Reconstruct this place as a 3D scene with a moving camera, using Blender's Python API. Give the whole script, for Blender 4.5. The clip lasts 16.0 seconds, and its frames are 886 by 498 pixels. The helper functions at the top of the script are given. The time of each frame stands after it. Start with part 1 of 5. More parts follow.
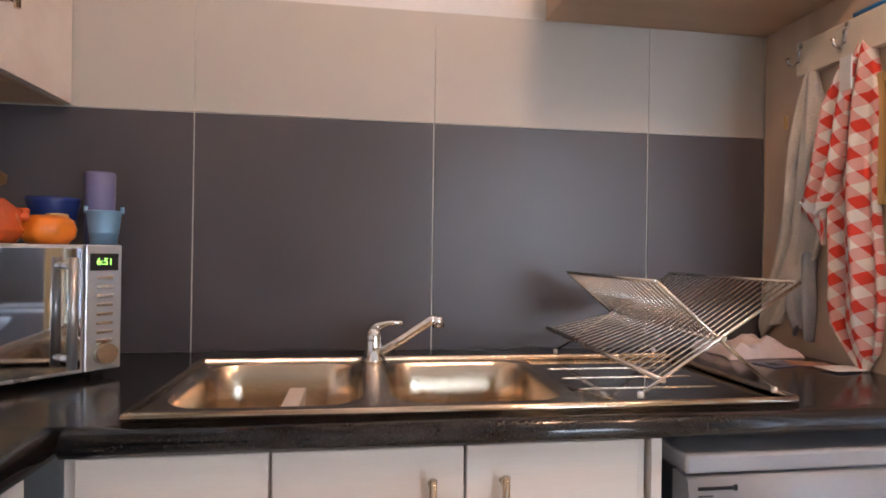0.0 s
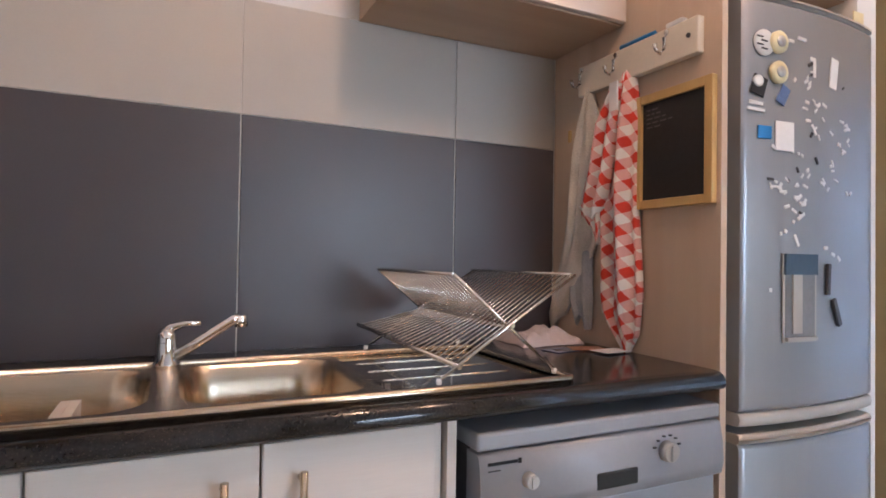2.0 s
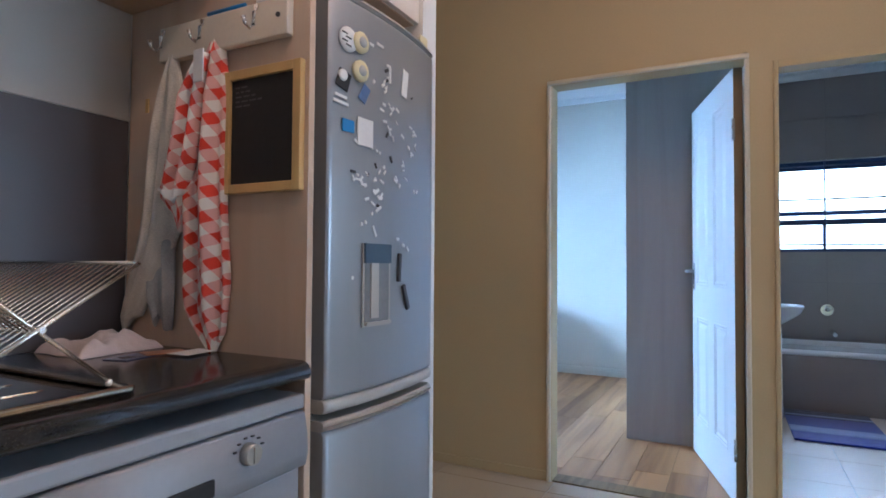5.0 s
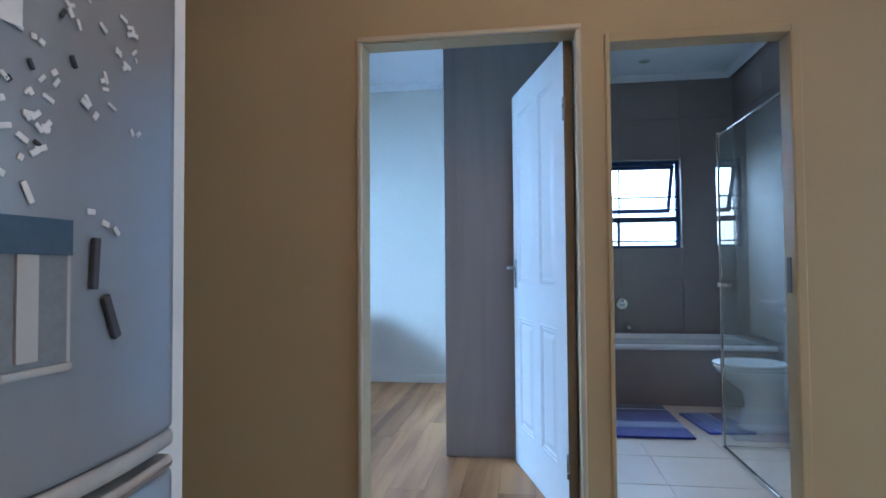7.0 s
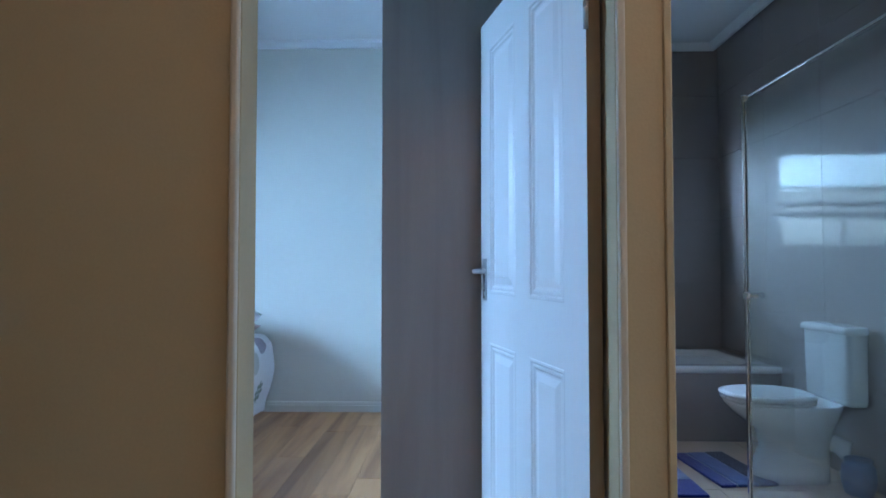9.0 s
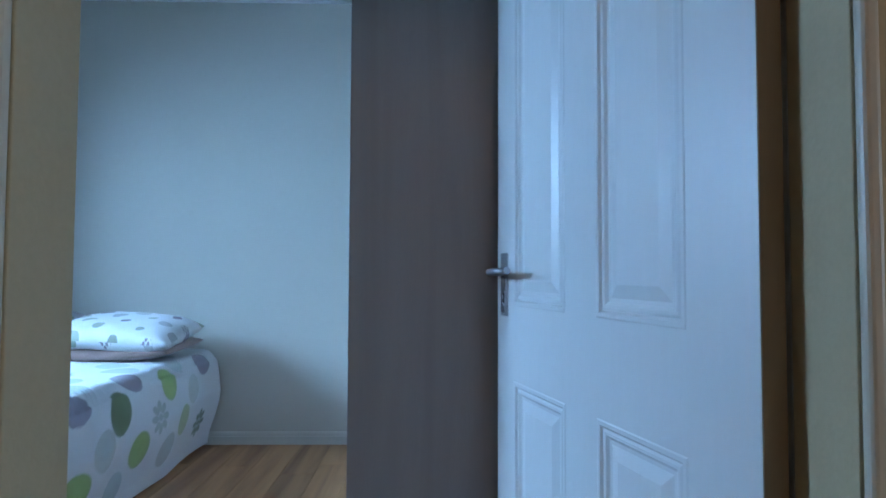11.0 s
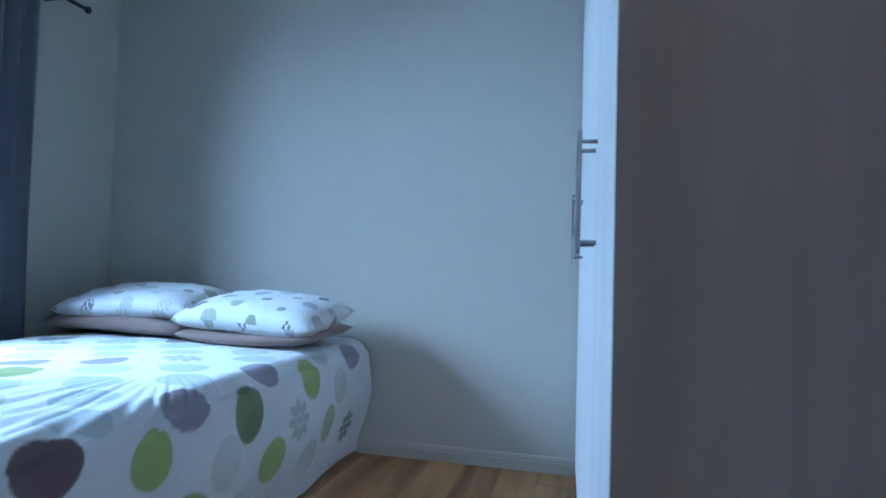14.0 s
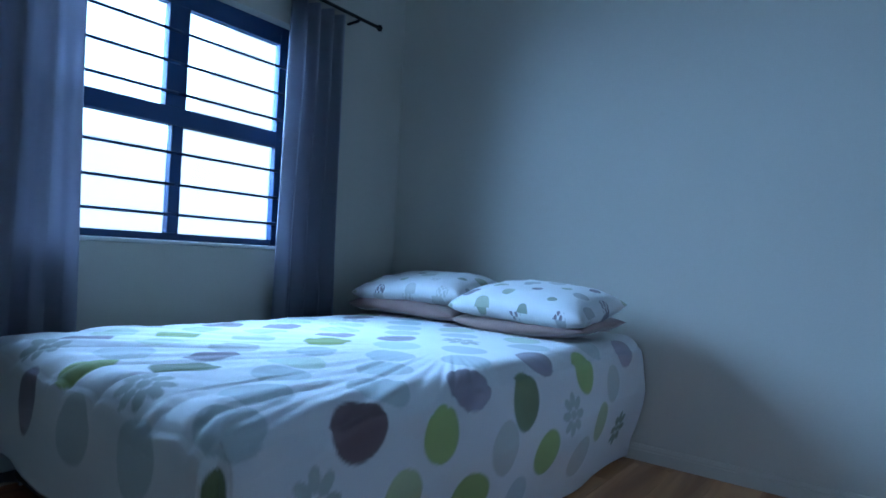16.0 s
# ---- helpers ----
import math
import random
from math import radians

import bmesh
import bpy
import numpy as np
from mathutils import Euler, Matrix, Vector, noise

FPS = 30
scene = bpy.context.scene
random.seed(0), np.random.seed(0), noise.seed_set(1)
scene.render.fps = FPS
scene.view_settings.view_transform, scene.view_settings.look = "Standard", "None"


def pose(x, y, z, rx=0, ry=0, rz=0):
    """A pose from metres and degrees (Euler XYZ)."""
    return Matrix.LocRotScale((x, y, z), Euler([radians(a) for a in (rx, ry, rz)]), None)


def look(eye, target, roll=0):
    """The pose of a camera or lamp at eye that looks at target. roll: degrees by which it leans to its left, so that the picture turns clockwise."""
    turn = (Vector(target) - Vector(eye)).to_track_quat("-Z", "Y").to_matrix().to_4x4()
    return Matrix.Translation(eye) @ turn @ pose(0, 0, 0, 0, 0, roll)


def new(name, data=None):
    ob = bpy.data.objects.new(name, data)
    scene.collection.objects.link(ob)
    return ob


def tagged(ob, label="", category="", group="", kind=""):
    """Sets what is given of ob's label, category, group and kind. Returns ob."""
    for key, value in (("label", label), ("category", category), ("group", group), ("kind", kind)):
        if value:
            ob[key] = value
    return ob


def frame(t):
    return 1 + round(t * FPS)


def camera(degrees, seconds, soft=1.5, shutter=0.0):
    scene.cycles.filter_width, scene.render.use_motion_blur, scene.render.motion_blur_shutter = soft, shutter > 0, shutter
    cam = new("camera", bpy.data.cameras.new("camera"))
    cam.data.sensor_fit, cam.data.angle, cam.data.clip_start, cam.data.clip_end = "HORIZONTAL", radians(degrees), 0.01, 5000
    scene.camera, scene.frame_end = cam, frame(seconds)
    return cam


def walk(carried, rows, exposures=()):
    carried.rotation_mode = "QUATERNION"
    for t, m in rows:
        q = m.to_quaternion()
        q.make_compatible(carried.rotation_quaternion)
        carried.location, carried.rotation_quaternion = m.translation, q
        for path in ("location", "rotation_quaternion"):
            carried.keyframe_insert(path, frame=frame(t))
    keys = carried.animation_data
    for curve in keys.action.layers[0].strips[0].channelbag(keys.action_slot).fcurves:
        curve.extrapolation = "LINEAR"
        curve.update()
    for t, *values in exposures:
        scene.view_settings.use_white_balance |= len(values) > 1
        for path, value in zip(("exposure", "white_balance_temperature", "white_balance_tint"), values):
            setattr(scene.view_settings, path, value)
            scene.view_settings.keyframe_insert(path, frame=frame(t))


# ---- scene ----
cam = camera(75.3, 16.0, soft=1.7)
PATH = [
    (0, (-1.13, -1.473, 1.153), (-0.839, 0.506, 1.162), 0.8),
    (0.5, (-1.12, -1.485, 1.149), (-0.703, 0.471, 1.167), 0.7),
    (1, (-1.11, -1.481, 1.141), (-0.542, 0.437, 1.165), 1.0),
    (1.5, (-1.097, -1.498, 1.136), (-0.387, 0.372, 1.172), 0.8),
    (2, (-1.091, -1.49, 1.133), (-0.234, 0.317, 1.17), 0.9),
    (2.5, (-1.065, -1.485, 1.136), (-0.06, 0.244, 1.163), 1.0),
    (3, (-1.035, -1.475, 1.127), (0.147, 0.138, 1.166), 0.8),
    (3.5, (-1.012, -1.463, 1.122), (0.334, 0.015, 1.167), 0.7),
    (4, (-0.994, -1.456, 1.116), (0.511, -0.139, 1.169), 0.5),
    (4.5, (-0.978, -1.449, 1.112), (0.684, -0.337, 1.166), 0.6),
    (5, (-0.971, -1.443, 1.105), (0.807, -0.529, 1.164), 0.4),
    (7.5, (-0.175, -1.229, 1.09), (1.816, -1.043, 1.155), -0.4),
    (8, (0.09, -1.208, 1.092), (2.086, -1.09, 1.158), -0.2),
    (8.5, (0.355, -1.142, 1.094), (2.353, -1.066, 1.158), -0.0),
    (9, (0.588, -1.096, 1.096), (2.586, -1.05, 1.163), -0.0),
    (9.2, (0.666, -1.091, 1.086), (2.664, -1.059, 1.159), 0.1),
    (11.5, (1.53, -1.008, 1.085), (3.528, -1.05, 1.16), 0.2),
    (12, (1.721, -0.99, 1.068), (3.719, -1.016, 1.133), 0.0),
    (12.5, (1.879, -0.918, 1.051), (3.877, -0.91, 1.121), 0.4),
    (13, (1.983, -0.859, 1.022), (3.98, -0.784, 1.097), 0.8),
    (13.5, (2.071, -0.81, 1.001), (4.056, -0.573, 1.068), 1.1),
    (14, (2.118, -0.75, 0.964), (4.062, -0.286, 1.041), 1.7),
    (14.5, (2.155, -0.709, 0.954), (4.019, 0.015, 1.016), 2.0),
    (15, (2.166, -0.661, 0.937), (3.924, 0.291, 0.991), 2.3),
    (15.5, (2.181, -0.636, 0.924), (3.836, 0.487, 0.97), 2.5),
    (16, (2.179, -0.623, 0.918), (3.754, 0.608, 0.96), 2.6),
]
walk(cam, [(t, look(eye, target, roll)) for t, eye, target, roll in PATH],
     exposures=[(0, 0.1, 6400, 22), (1.0, 0.08, 6350, 22), (2.0, -0.03, 5950, 19), (3.5, -0.12, 5800, 16), (5.0, -0.52, 5300, 13), (7.5, -0.9, 5250, 11),
                (9.0, -1.1, 5220, 10), (11.5, -1.83, 5250, 8), (12.5, -2.12, 5300, 8), (13.2, -2.0, 5350, 9), (14.0, -1.72, 5450, 12), (14.5, -1.82, 5230, 11),
                (15.5, -2.2, 5120, 11), (16.0, -2.35, 5050, 11)])

# ---- world and large lights ----
world = bpy.data.worlds.new("world")
scene.world = world
world.use_nodes = True
wn = world.node_tree.nodes
wl = world.node_tree.links
sky = wn.new("ShaderNodeTexSky")
sky.sky_type = "NISHITA"
sky.sun_disc = False
sky.sun_elevation = radians(48)
sky.sun_rotation = radians(270)
wl.new(sky.outputs[0], wn["Background"].inputs[0])
wn["Background"].inputs[1].default_value = 0.12


def lamp(name, kind, energy, colour, m, **values):
    data = bpy.data.lights.new(name, kind)
    data.energy, data.color = energy, colour
    ob = new(name, data)
    ob.matrix_world = m
    if "sizes" in values:
        data.shape, data.size, data.size_y = "RECTANGLE", *values["sizes"]
    if "radius" in values:
        data.shadow_soft_size = values["radius"]
    if "angle" in values:
        data.angle = values["angle"]
    if "spread" in values:
        data.spread = values["spread"]
    return ob


DAY = (0.46, 0.71, 1.0)
WARM = (1.0, 0.62, 0.38)
lamp("sun", "SUN", 2.0, (1.0, 0.95, 0.88), look((0, 0, 20), (14, 1, 0)), angle=radians(0.6))
lamp("bedroom_daylight", "AREA", 2150, DAY, look((3.4, 2.75, 2.2), (3.65, 0.9, 0.75)), sizes=(1.6, 1.5))
lamp("bathroom_daylight", "AREA", 600, (0.52, 0.75, 1.0), look((6.1, -1.7, 2.1), (4.2, -2.85, 1.15)), sizes=(1.7, 0.5))
lamp("living_daylight", "AREA", 40, (0.60, 0.80, 1.0), look((0.9, -5.0, 1.2), (0.0, 0.0, 1.1)), sizes=(1.7, 1.8))
lamp("kitchen_bulb", "POINT", 33, WARM, look((-0.5, -1.35, 2.68), (0, 0, 0)), radius=0.09)
# unseen warm lamp added to brighten the hall wall
lamp("hall_fill", "POINT", 19, WARM, look((0.5, -1.5, 2.64), (0, 0, 0)), radius=0.09)


# ---- materials ----
def mat(name, base, rough=0.5, metal=0.0, vary=0.12, scale=6.0, fine=90.0, bump=0.02, stretch=(1, 1, 1), spec=0.5, coords="Object", rough_vary=0.08, sheen=0.0):
    """A surface with stains at a large scale, grain at a small one, and a fine relief."""
    m = bpy.data.materials.new(name)
    m.use_nodes = True
    n, l = m.node_tree.nodes, m.node_tree.links
    b = n["Principled BSDF"]
    b.inputs["Roughness"].default_value, b.inputs["Metallic"].default_value = rough, metal
    b.inputs["Specular IOR Level"].default_value = spec
    b.inputs["Sheen Weight"].default_value = sheen
    tc, mp = n.new("ShaderNodeTexCoord"), n.new("ShaderNodeMapping")
    mp.inputs["Scale"].default_value = stretch
    l.new(tc.outputs[coords], mp.inputs[0])
    big, small = n.new("ShaderNodeTexNoise"), n.new("ShaderNodeTexNoise")
    big.inputs["Scale"].default_value, big.inputs["Detail"].default_value = scale, 4
    small.inputs["Scale"].default_value, small.inputs["Detail"].default_value = fine, 3
    l.new(mp.outputs[0], big.inputs["Vector"])
    l.new(mp.outputs[0], small.inputs["Vector"])
    mix = n.new("ShaderNodeMix")
    mix.data_type = "FLOAT"
    mix.inputs[0].default_value = 0.45
    l.new(big.outputs["Fac"], mix.inputs[2])
    l.new(small.outputs["Fac"], mix.inputs[3])
    ramp = n.new("ShaderNodeValToRGB")
    lo, hi = [c * (1 - vary) for c in base], [min(1.0, c * (1 + vary)) for c in base]
    ramp.color_ramp.elements[0].position, ramp.color_ramp.elements[1].position = 0.3, 0.7
    ramp.color_ramp.elements[0].color, ramp.color_ramp.elements[1].color = (*lo, 1), (*hi, 1)
    l.new(mix.outputs[0], ramp.inputs[0])
    l.new(ramp.outputs[0], b.inputs["Base Color"])
    rr = n.new("ShaderNodeMapRange")
    rr.inputs["To Min"].default_value, rr.inputs["To Max"].default_value = max(0.02, rough - rough_vary), min(1, rough + rough_vary)
    l.new(big.outputs["Fac"], rr.inputs[0])
    l.new(rr.outputs[0], b.inputs["Roughness"])
    if bump:
        bp = n.new("ShaderNodeBump")
        bp.inputs["Strength"].default_value, bp.inputs["Distance"].default_value = min(1.0, bump * 10), 0.002
        l.new(small.outputs["Fac"], bp.inputs["Height"])
        l.new(bp.outputs[0], b.inputs["Normal"])
    return m


def random_tint(m, amount):
    """Shifts the value of each object that wears m a little."""
    n, l = m.node_tree.nodes, m.node_tree.links
    b = n["Principled BSDF"]
    src = b.inputs["Base Color"].links[0].from_socket
    info, hsv, mr = n.new("ShaderNodeObjectInfo"), n.new("ShaderNodeHueSaturation"), n.new("ShaderNodeMapRange")
    mr.inputs["To Min"].default_value, mr.inputs["To Max"].default_value = 1 - amount, 1 + amount
    l.new(info.outputs["Random"], mr.inputs[0])
    l.new(mr.outputs[0], hsv.inputs["Value"])
    l.new(src, hsv.inputs["Color"])
    l.new(hsv.outputs[0], b.inputs["Base Color"])
    return m


def wood(name, light, dark, rough=0.4, along="X", scale=1.0):
    """Streaked wood grain, along one axis."""
    st = {"X": (0.6, 9, 9), "Y": (9, 0.6, 9), "Z": (9, 9, 0.6)}[along]
    m = mat(name, light, rough, vary=0.05, scale=3 * scale, fine=40, bump=0.015, stretch=[s * scale for s in st])
    n, l = m.node_tree.nodes, m.node_tree.links
    b = n["Principled BSDF"]
    src = b.inputs["Base Color"].links[0].from_socket
    tc, mp, nz = n.new("ShaderNodeTexCoord"), n.new("ShaderNodeMapping"), n.new("ShaderNodeTexNoise")
    mp.inputs["Scale"].default_value = [s * scale * 0.6 for s in st]
    nz.inputs["Scale"].default_value, nz.inputs["Detail"].default_value, nz.inputs["Distortion"].default_value = 1.6, 5, 0.8
    info = n.new("ShaderNodeObjectInfo")
    add = n.new("ShaderNodeVectorMath")
    mul = n.new("ShaderNodeVectorMath")
    mul.operation = "SCALE"
    mul.inputs["Scale"].default_value = 37.0
    l.new(info.outputs["Random"], mul.inputs[0])
    l.new(tc.outputs["Object"], mp.inputs[0])
    l.new(mp.outputs[0], add.inputs[0])
    l.new(mul.outputs[0], add.inputs[1])
    l.new(add.outputs[0], nz.inputs["Vector"])
    ramp, mix = n.new("ShaderNodeValToRGB"), n.new("ShaderNodeMix")
    ramp.color_ramp.elements[0].position, ramp.color_ramp.elements[1].position = 0.42, 0.66
    mix.data_type = "RGBA"
    mix.inputs[7].default_value = (*dark, 1)
    l.new(nz.outputs["Fac"], ramp.inputs[0])
    l.new(ramp.outputs[0], mix.inputs[0])
    l.new(src, mix.inputs[6])
    l.new(mix.outputs[2], b.inputs["Base Color"])
    return m


def glass(name, tint=(0.93, 0.97, 0.96)):
    m = bpy.data.materials.new(name)
    m.use_nodes = True
    b = m.node_tree.nodes["Principled BSDF"]
    b.inputs["Base Color"].default_value = (*tint, 1)
    b.inputs["Transmission Weight"].default_value, b.inputs["Roughness"].default_value, b.inputs["IOR"].default_value = 1.0, 0.01, 1.45
    return m


def filmed_glass(name):
    """Clear glass with a patchy soap film that scatters some light."""
    m = glass(name)
    n, l = m.node_tree.nodes, m.node_tree.links
    out, b = n["Material Output"], n["Principled BSDF"]
    tc, nz, mr, d, mix = n.new("ShaderNodeTexCoord"), n.new("ShaderNodeTexNoise"), n.new("ShaderNodeMapRange"), n.new("ShaderNodeBsdfDiffuse"), n.new("ShaderNodeMixShader")
    nz.inputs["Scale"].default_value, nz.inputs["Detail"].default_value, nz.inputs["Distortion"].default_value = 1.6, 4, 1.0
    d.inputs["Color"].default_value = (0.7, 0.72, 0.74, 1)
    mr.inputs["From Min"].default_value, mr.inputs["From Max"].default_value = 0.35, 0.75
    mr.inputs["To Min"].default_value, mr.inputs["To Max"].default_value = 0.0, 0.07
    l.new(tc.outputs["Object"], nz.inputs["Vector"])
    l.new(nz.outputs["Fac"], mr.inputs[0])
    l.new(mr.outputs[0], mix.inputs[0])
    l.new(b.outputs[0], mix.inputs[1])
    l.new(d.outputs[0], mix.inputs[2])
    l.new(mix.outputs[0], out.inputs[0])
    return m


def glow(name, colour, strength):
    m = bpy.data.materials.new(name)
    m.use_nodes = True
    b = m.node_tree.nodes["Principled BSDF"]
    b.inputs["Base Color"].default_value = (*colour, 1)
    b.inputs["Emission Color"].default_value, b.inputs["Emission Strength"].default_value = (*colour, 1), strength
    return m


def spotted(name, scale, tints, radius):
    """White cotton with a print of large egg-shaped spots."""
    m = mat(name, (0.78, 0.78, 0.78), 0.85, vary=0.03, scale=5, fine=400, bump=0.03, coords="UV", spec=0.2, sheen=0.2)
    n, l = m.node_tree.nodes, m.node_tree.links
    b = n["Principled BSDF"]
    src = b.inputs["Base Color"].links[0].from_socket
    tc, mp = n.new("ShaderNodeTexCoord"), n.new("ShaderNodeMapping")
    mp.inputs["Scale"].default_value = (*scale, 1)
    mp.inputs["Rotation"].default_value = (0, 0, 0.76)
    l.new(tc.outputs["UV"], mp.inputs[0])
    v = n.new("ShaderNodeTexVoronoi")
    v.voronoi_dimensions = "2D"
    v.inputs["Scale"].default_value, v.inputs["Randomness"].default_value = 1.0, 0.2
    l.new(mp.outputs[0], v.inputs["Vector"])
    sep = n.new("ShaderNodeSeparateColor")
    l.new(v.outputs["Color"], sep.inputs[0])
    size = n.new("ShaderNodeMapRange")
    size.inputs["To Min"].default_value, size.inputs["To Max"].default_value = radius
    l.new(sep.outputs[1], size.inputs[0])
    less = n.new("ShaderNodeMath")
    less.operation = "LESS_THAN"
    l.new(v.outputs["Distance"], less.inputs[0])
    l.new(size.outputs[0], less.inputs[1])
    pal = n.new("ShaderNodeValToRGB")
    pal.color_ramp.interpolation = "CONSTANT"
    e = pal.color_ramp.elements
    e[0].position, e[0].color = 0.0, (*tints[0][1], 1)
    e[1].position, e[1].color = tints[1][0], (*tints[1][1], 1)
    for p, c in tints[2:]:
        k = e.new(p)
        k.color = (*c, 1)
    l.new(sep.outputs[0], pal.inputs[0])
    # some spots are printed as a rosette of small dots
    dots, near, rare, whole, both = n.new("ShaderNodeTexVoronoi"), n.new("ShaderNodeMath"), n.new("ShaderNodeMath"), n.new("ShaderNodeMath"), n.new("ShaderNodeMath")
    dots.voronoi_dimensions = "2D"
    dots.inputs["Scale"].default_value, dots.inputs["Randomness"].default_value = 8.0, 0.35
    l.new(mp.outputs[0], dots.inputs["Vector"])
    near.operation, rare.operation, whole.operation, both.operation = "LESS_THAN", "LESS_THAN", "MAXIMUM", "MULTIPLY"
    near.inputs[1].default_value, rare.inputs[1].default_value = 0.42, 0.78
    l.new(dots.outputs["Distance"], near.inputs[0])
    l.new(sep.outputs[2], rare.inputs[0])
    l.new(near.outputs[0], whole.inputs[0])
    l.new(rare.outputs[0], whole.inputs[1])
    l.new(whole.outputs[0], both.inputs[0])
    l.new(less.outputs[0], both.inputs[1])
    mix = n.new("ShaderNodeMix")
    mix.data_type = "RGBA"
    l.new(both.outputs[0], mix.inputs[0])
    l.new(src, mix.inputs[6])
    l.new(pal.outputs[0], mix.inputs[7])
    l.new(mix.outputs[2], b.inputs["Base Color"])
    return m


def gingham(name):
    """Red and white check; the bands overlap to full red."""
    m = mat(name, (0.8, 0.76, 0.7), 0.9, vary=0.05, scale=8, fine=500, bump=0.03, coords="UV", spec=0.15, sheen=0.2)
    n, l = m.node_tree.nodes, m.node_tree.links
    b = n["Principled BSDF"]
    src = b.inputs["Base Color"].links[0].from_socket
    tc, sep = n.new("ShaderNodeTexCoord"), n.new("ShaderNodeSeparateXYZ")
    mp = n.new("ShaderNodeMapping")
    mp.inputs["Rotation"].default_value = (0, 0, 0.62)
    l.new(tc.outputs["UV"], mp.inputs[0])
    l.new(mp.outputs[0], sep.inputs[0])
    bands = []
    for axis in (0, 1):
        a, f, g = n.new("ShaderNodeMath"), n.new("ShaderNodeMath"), n.new("ShaderNodeMath")
        a.operation, f.operation, g.operation = "MULTIPLY", "FRACT", "GREATER_THAN"
        a.inputs[1].default_value, g.inputs[1].default_value = 21.0, 0.5
        l.new(sep.outputs[axis], a.inputs[0])
        l.new(a.outputs[0], f.inputs[0])
        l.new(f.outputs[0], g.inputs[0])
        bands.append(g)
    plus, half = n.new("ShaderNodeMath"), n.new("ShaderNodeMath")
    plus.operation, half.operation = "ADD", "MULTIPLY"
    half.inputs[1].default_value = 0.5
    l.new(bands[0].outputs[0], plus.inputs[0])
    l.new(bands[1].outputs[0], plus.inputs[1])
    l.new(plus.outputs[0], half.inputs[0])
    mix = n.new("ShaderNodeMix")
    mix.data_type = "RGBA"
    mix.inputs[7].default_value = (0.66, 0.06, 0.035, 1)
    l.new(half.outputs[0], mix.inputs[0])
    l.new(src, mix.inputs[6])
    l.new(mix.outputs[2], b.inputs["Base Color"])
    return m


def speckled(name):
    """Polished black stone-look worktop with pale flecks."""
    m = mat(name, (0.02, 0.018, 0.018), 0.14, vary=0.5, scale=30, fine=240, bump=0, rough_vary=0.05)
    n, l = m.node_tree.nodes, m.node_tree.links
    b = n["Principled BSDF"]
    src = b.inputs["Base Color"].links[0].from_socket
    tc, v, ramp, mix = n.new("ShaderNodeTexCoord"), n.new("ShaderNodeTexVoronoi"), n.new("ShaderNodeValToRGB"), n.new("ShaderNodeMix")
    v.inputs["Scale"].default_value = 210
    l.new(tc.outputs["Object"], v.inputs["Vector"])
    ramp.color_ramp.elements[0].position, ramp.color_ramp.elements[1].position = 0.12, 0.3
    ramp.color_ramp.elements[0].color, ramp.color_ramp.elements[1].color = (1, 1, 1, 1), (0, 0, 0, 1)
    l.new(v.outputs["Distance"], ramp.inputs[0])
    mix.data_type = "RGBA"
    mix.inputs[7].default_value = (0.05, 0.042, 0.036, 1)
    l.new(ramp.outputs[0], mix.inputs[0])
    l.new(src, mix.inputs[6])
    l.new(mix.outputs[2], b.inputs["Base Color"])
    return m


M_white = mat("white_paint", (0.78, 0.78, 0.76), 0.6, vary=0.03, scale=2, fine=160, bump=0.02)
M_ceiling = mat("ceiling_paint", (0.82, 0.83, 0.84), 0.8, vary=0.02, scale=2, fine=120, bump=0.02)
M_bedwall = mat("bedroom_wall_paint", (0.55, 0.53, 0.465), 0.75, vary=0.03, scale=1.5, fine=140, bump=0.03)
M_tan = mat("tan_wall_paint", (0.46, 0.362, 0.205), 0.6, vary=0.05, scale=1.3, fine=120, bump=0.03)
M_railpaint = mat("cream_rail_paint", (0.72, 0.65, 0.54), 0.5, vary=0.05, scale=8, fine=120, bump=0.01)
M_frame = mat("cream_frame_paint", (0.56, 0.50, 0.38), 0.4, vary=0.04, scale=3, fine=100, bump=0.01)
M_tile_dark = random_tint(mat("dark_tile", (0.075, 0.07, 0.078), 0.38, vary=0.06, scale=4, fine=220, bump=0.01), 0.05)
M_tile_light = random_tint(mat("light_tile", (0.50, 0.47, 0.42), 0.4, vary=0.03, scale=4, fine=200, bump=0.01), 0.02)
M_grout = mat("white_grout", (0.62, 0.60, 0.56), 0.9, vary=0.1, scale=20, fine=200, bump=0.05)
M_worktop = speckled("black_speckled_worktop")
M_steel = mat("brushed_steel", (0.66, 0.55, 0.42), 0.2, 1.0, vary=0.06, scale=4, fine=60, bump=0.01, stretch=(1, 14, 14))
M_steel_flat = mat("polished_drainer_steel", (0.62, 0.56, 0.48), 0.07, 1.0, vary=0.05, scale=5, fine=60, bump=0.004, rough_vary=0.03)
M_chrome = mat("chrome", (0.8, 0.8, 0.8), 0.08, 1.0, vary=0.02, bump=0, rough_vary=0.03)
M_wire = mat("steel_wire", (0.72, 0.70, 0.66), 0.25, 1.0, vary=0.05, bump=0)
M_maple = wood("pale_maple_board", (0.58, 0.45, 0.34), (0.52, 0.39, 0.28), 0.42, "Z")
M_cabdoor = wood("whitewashed_door", (0.72, 0.66, 0.60), (0.66, 0.58, 0.51), 0.4, "X")
M_undercab = wood("cabinet_underside", (0.52, 0.37, 0.25), (0.46, 0.32, 0.21), 0.45, "X")
M_pine = wood("pine_frame", (0.62, 0.42, 0.17), (0.5, 0.31, 0.11), 0.45, "Z")
M_slate = mat("chalkboard", (0.012, 0.011, 0.011), 0.55, vary=0.3, scale=8, fine=80)
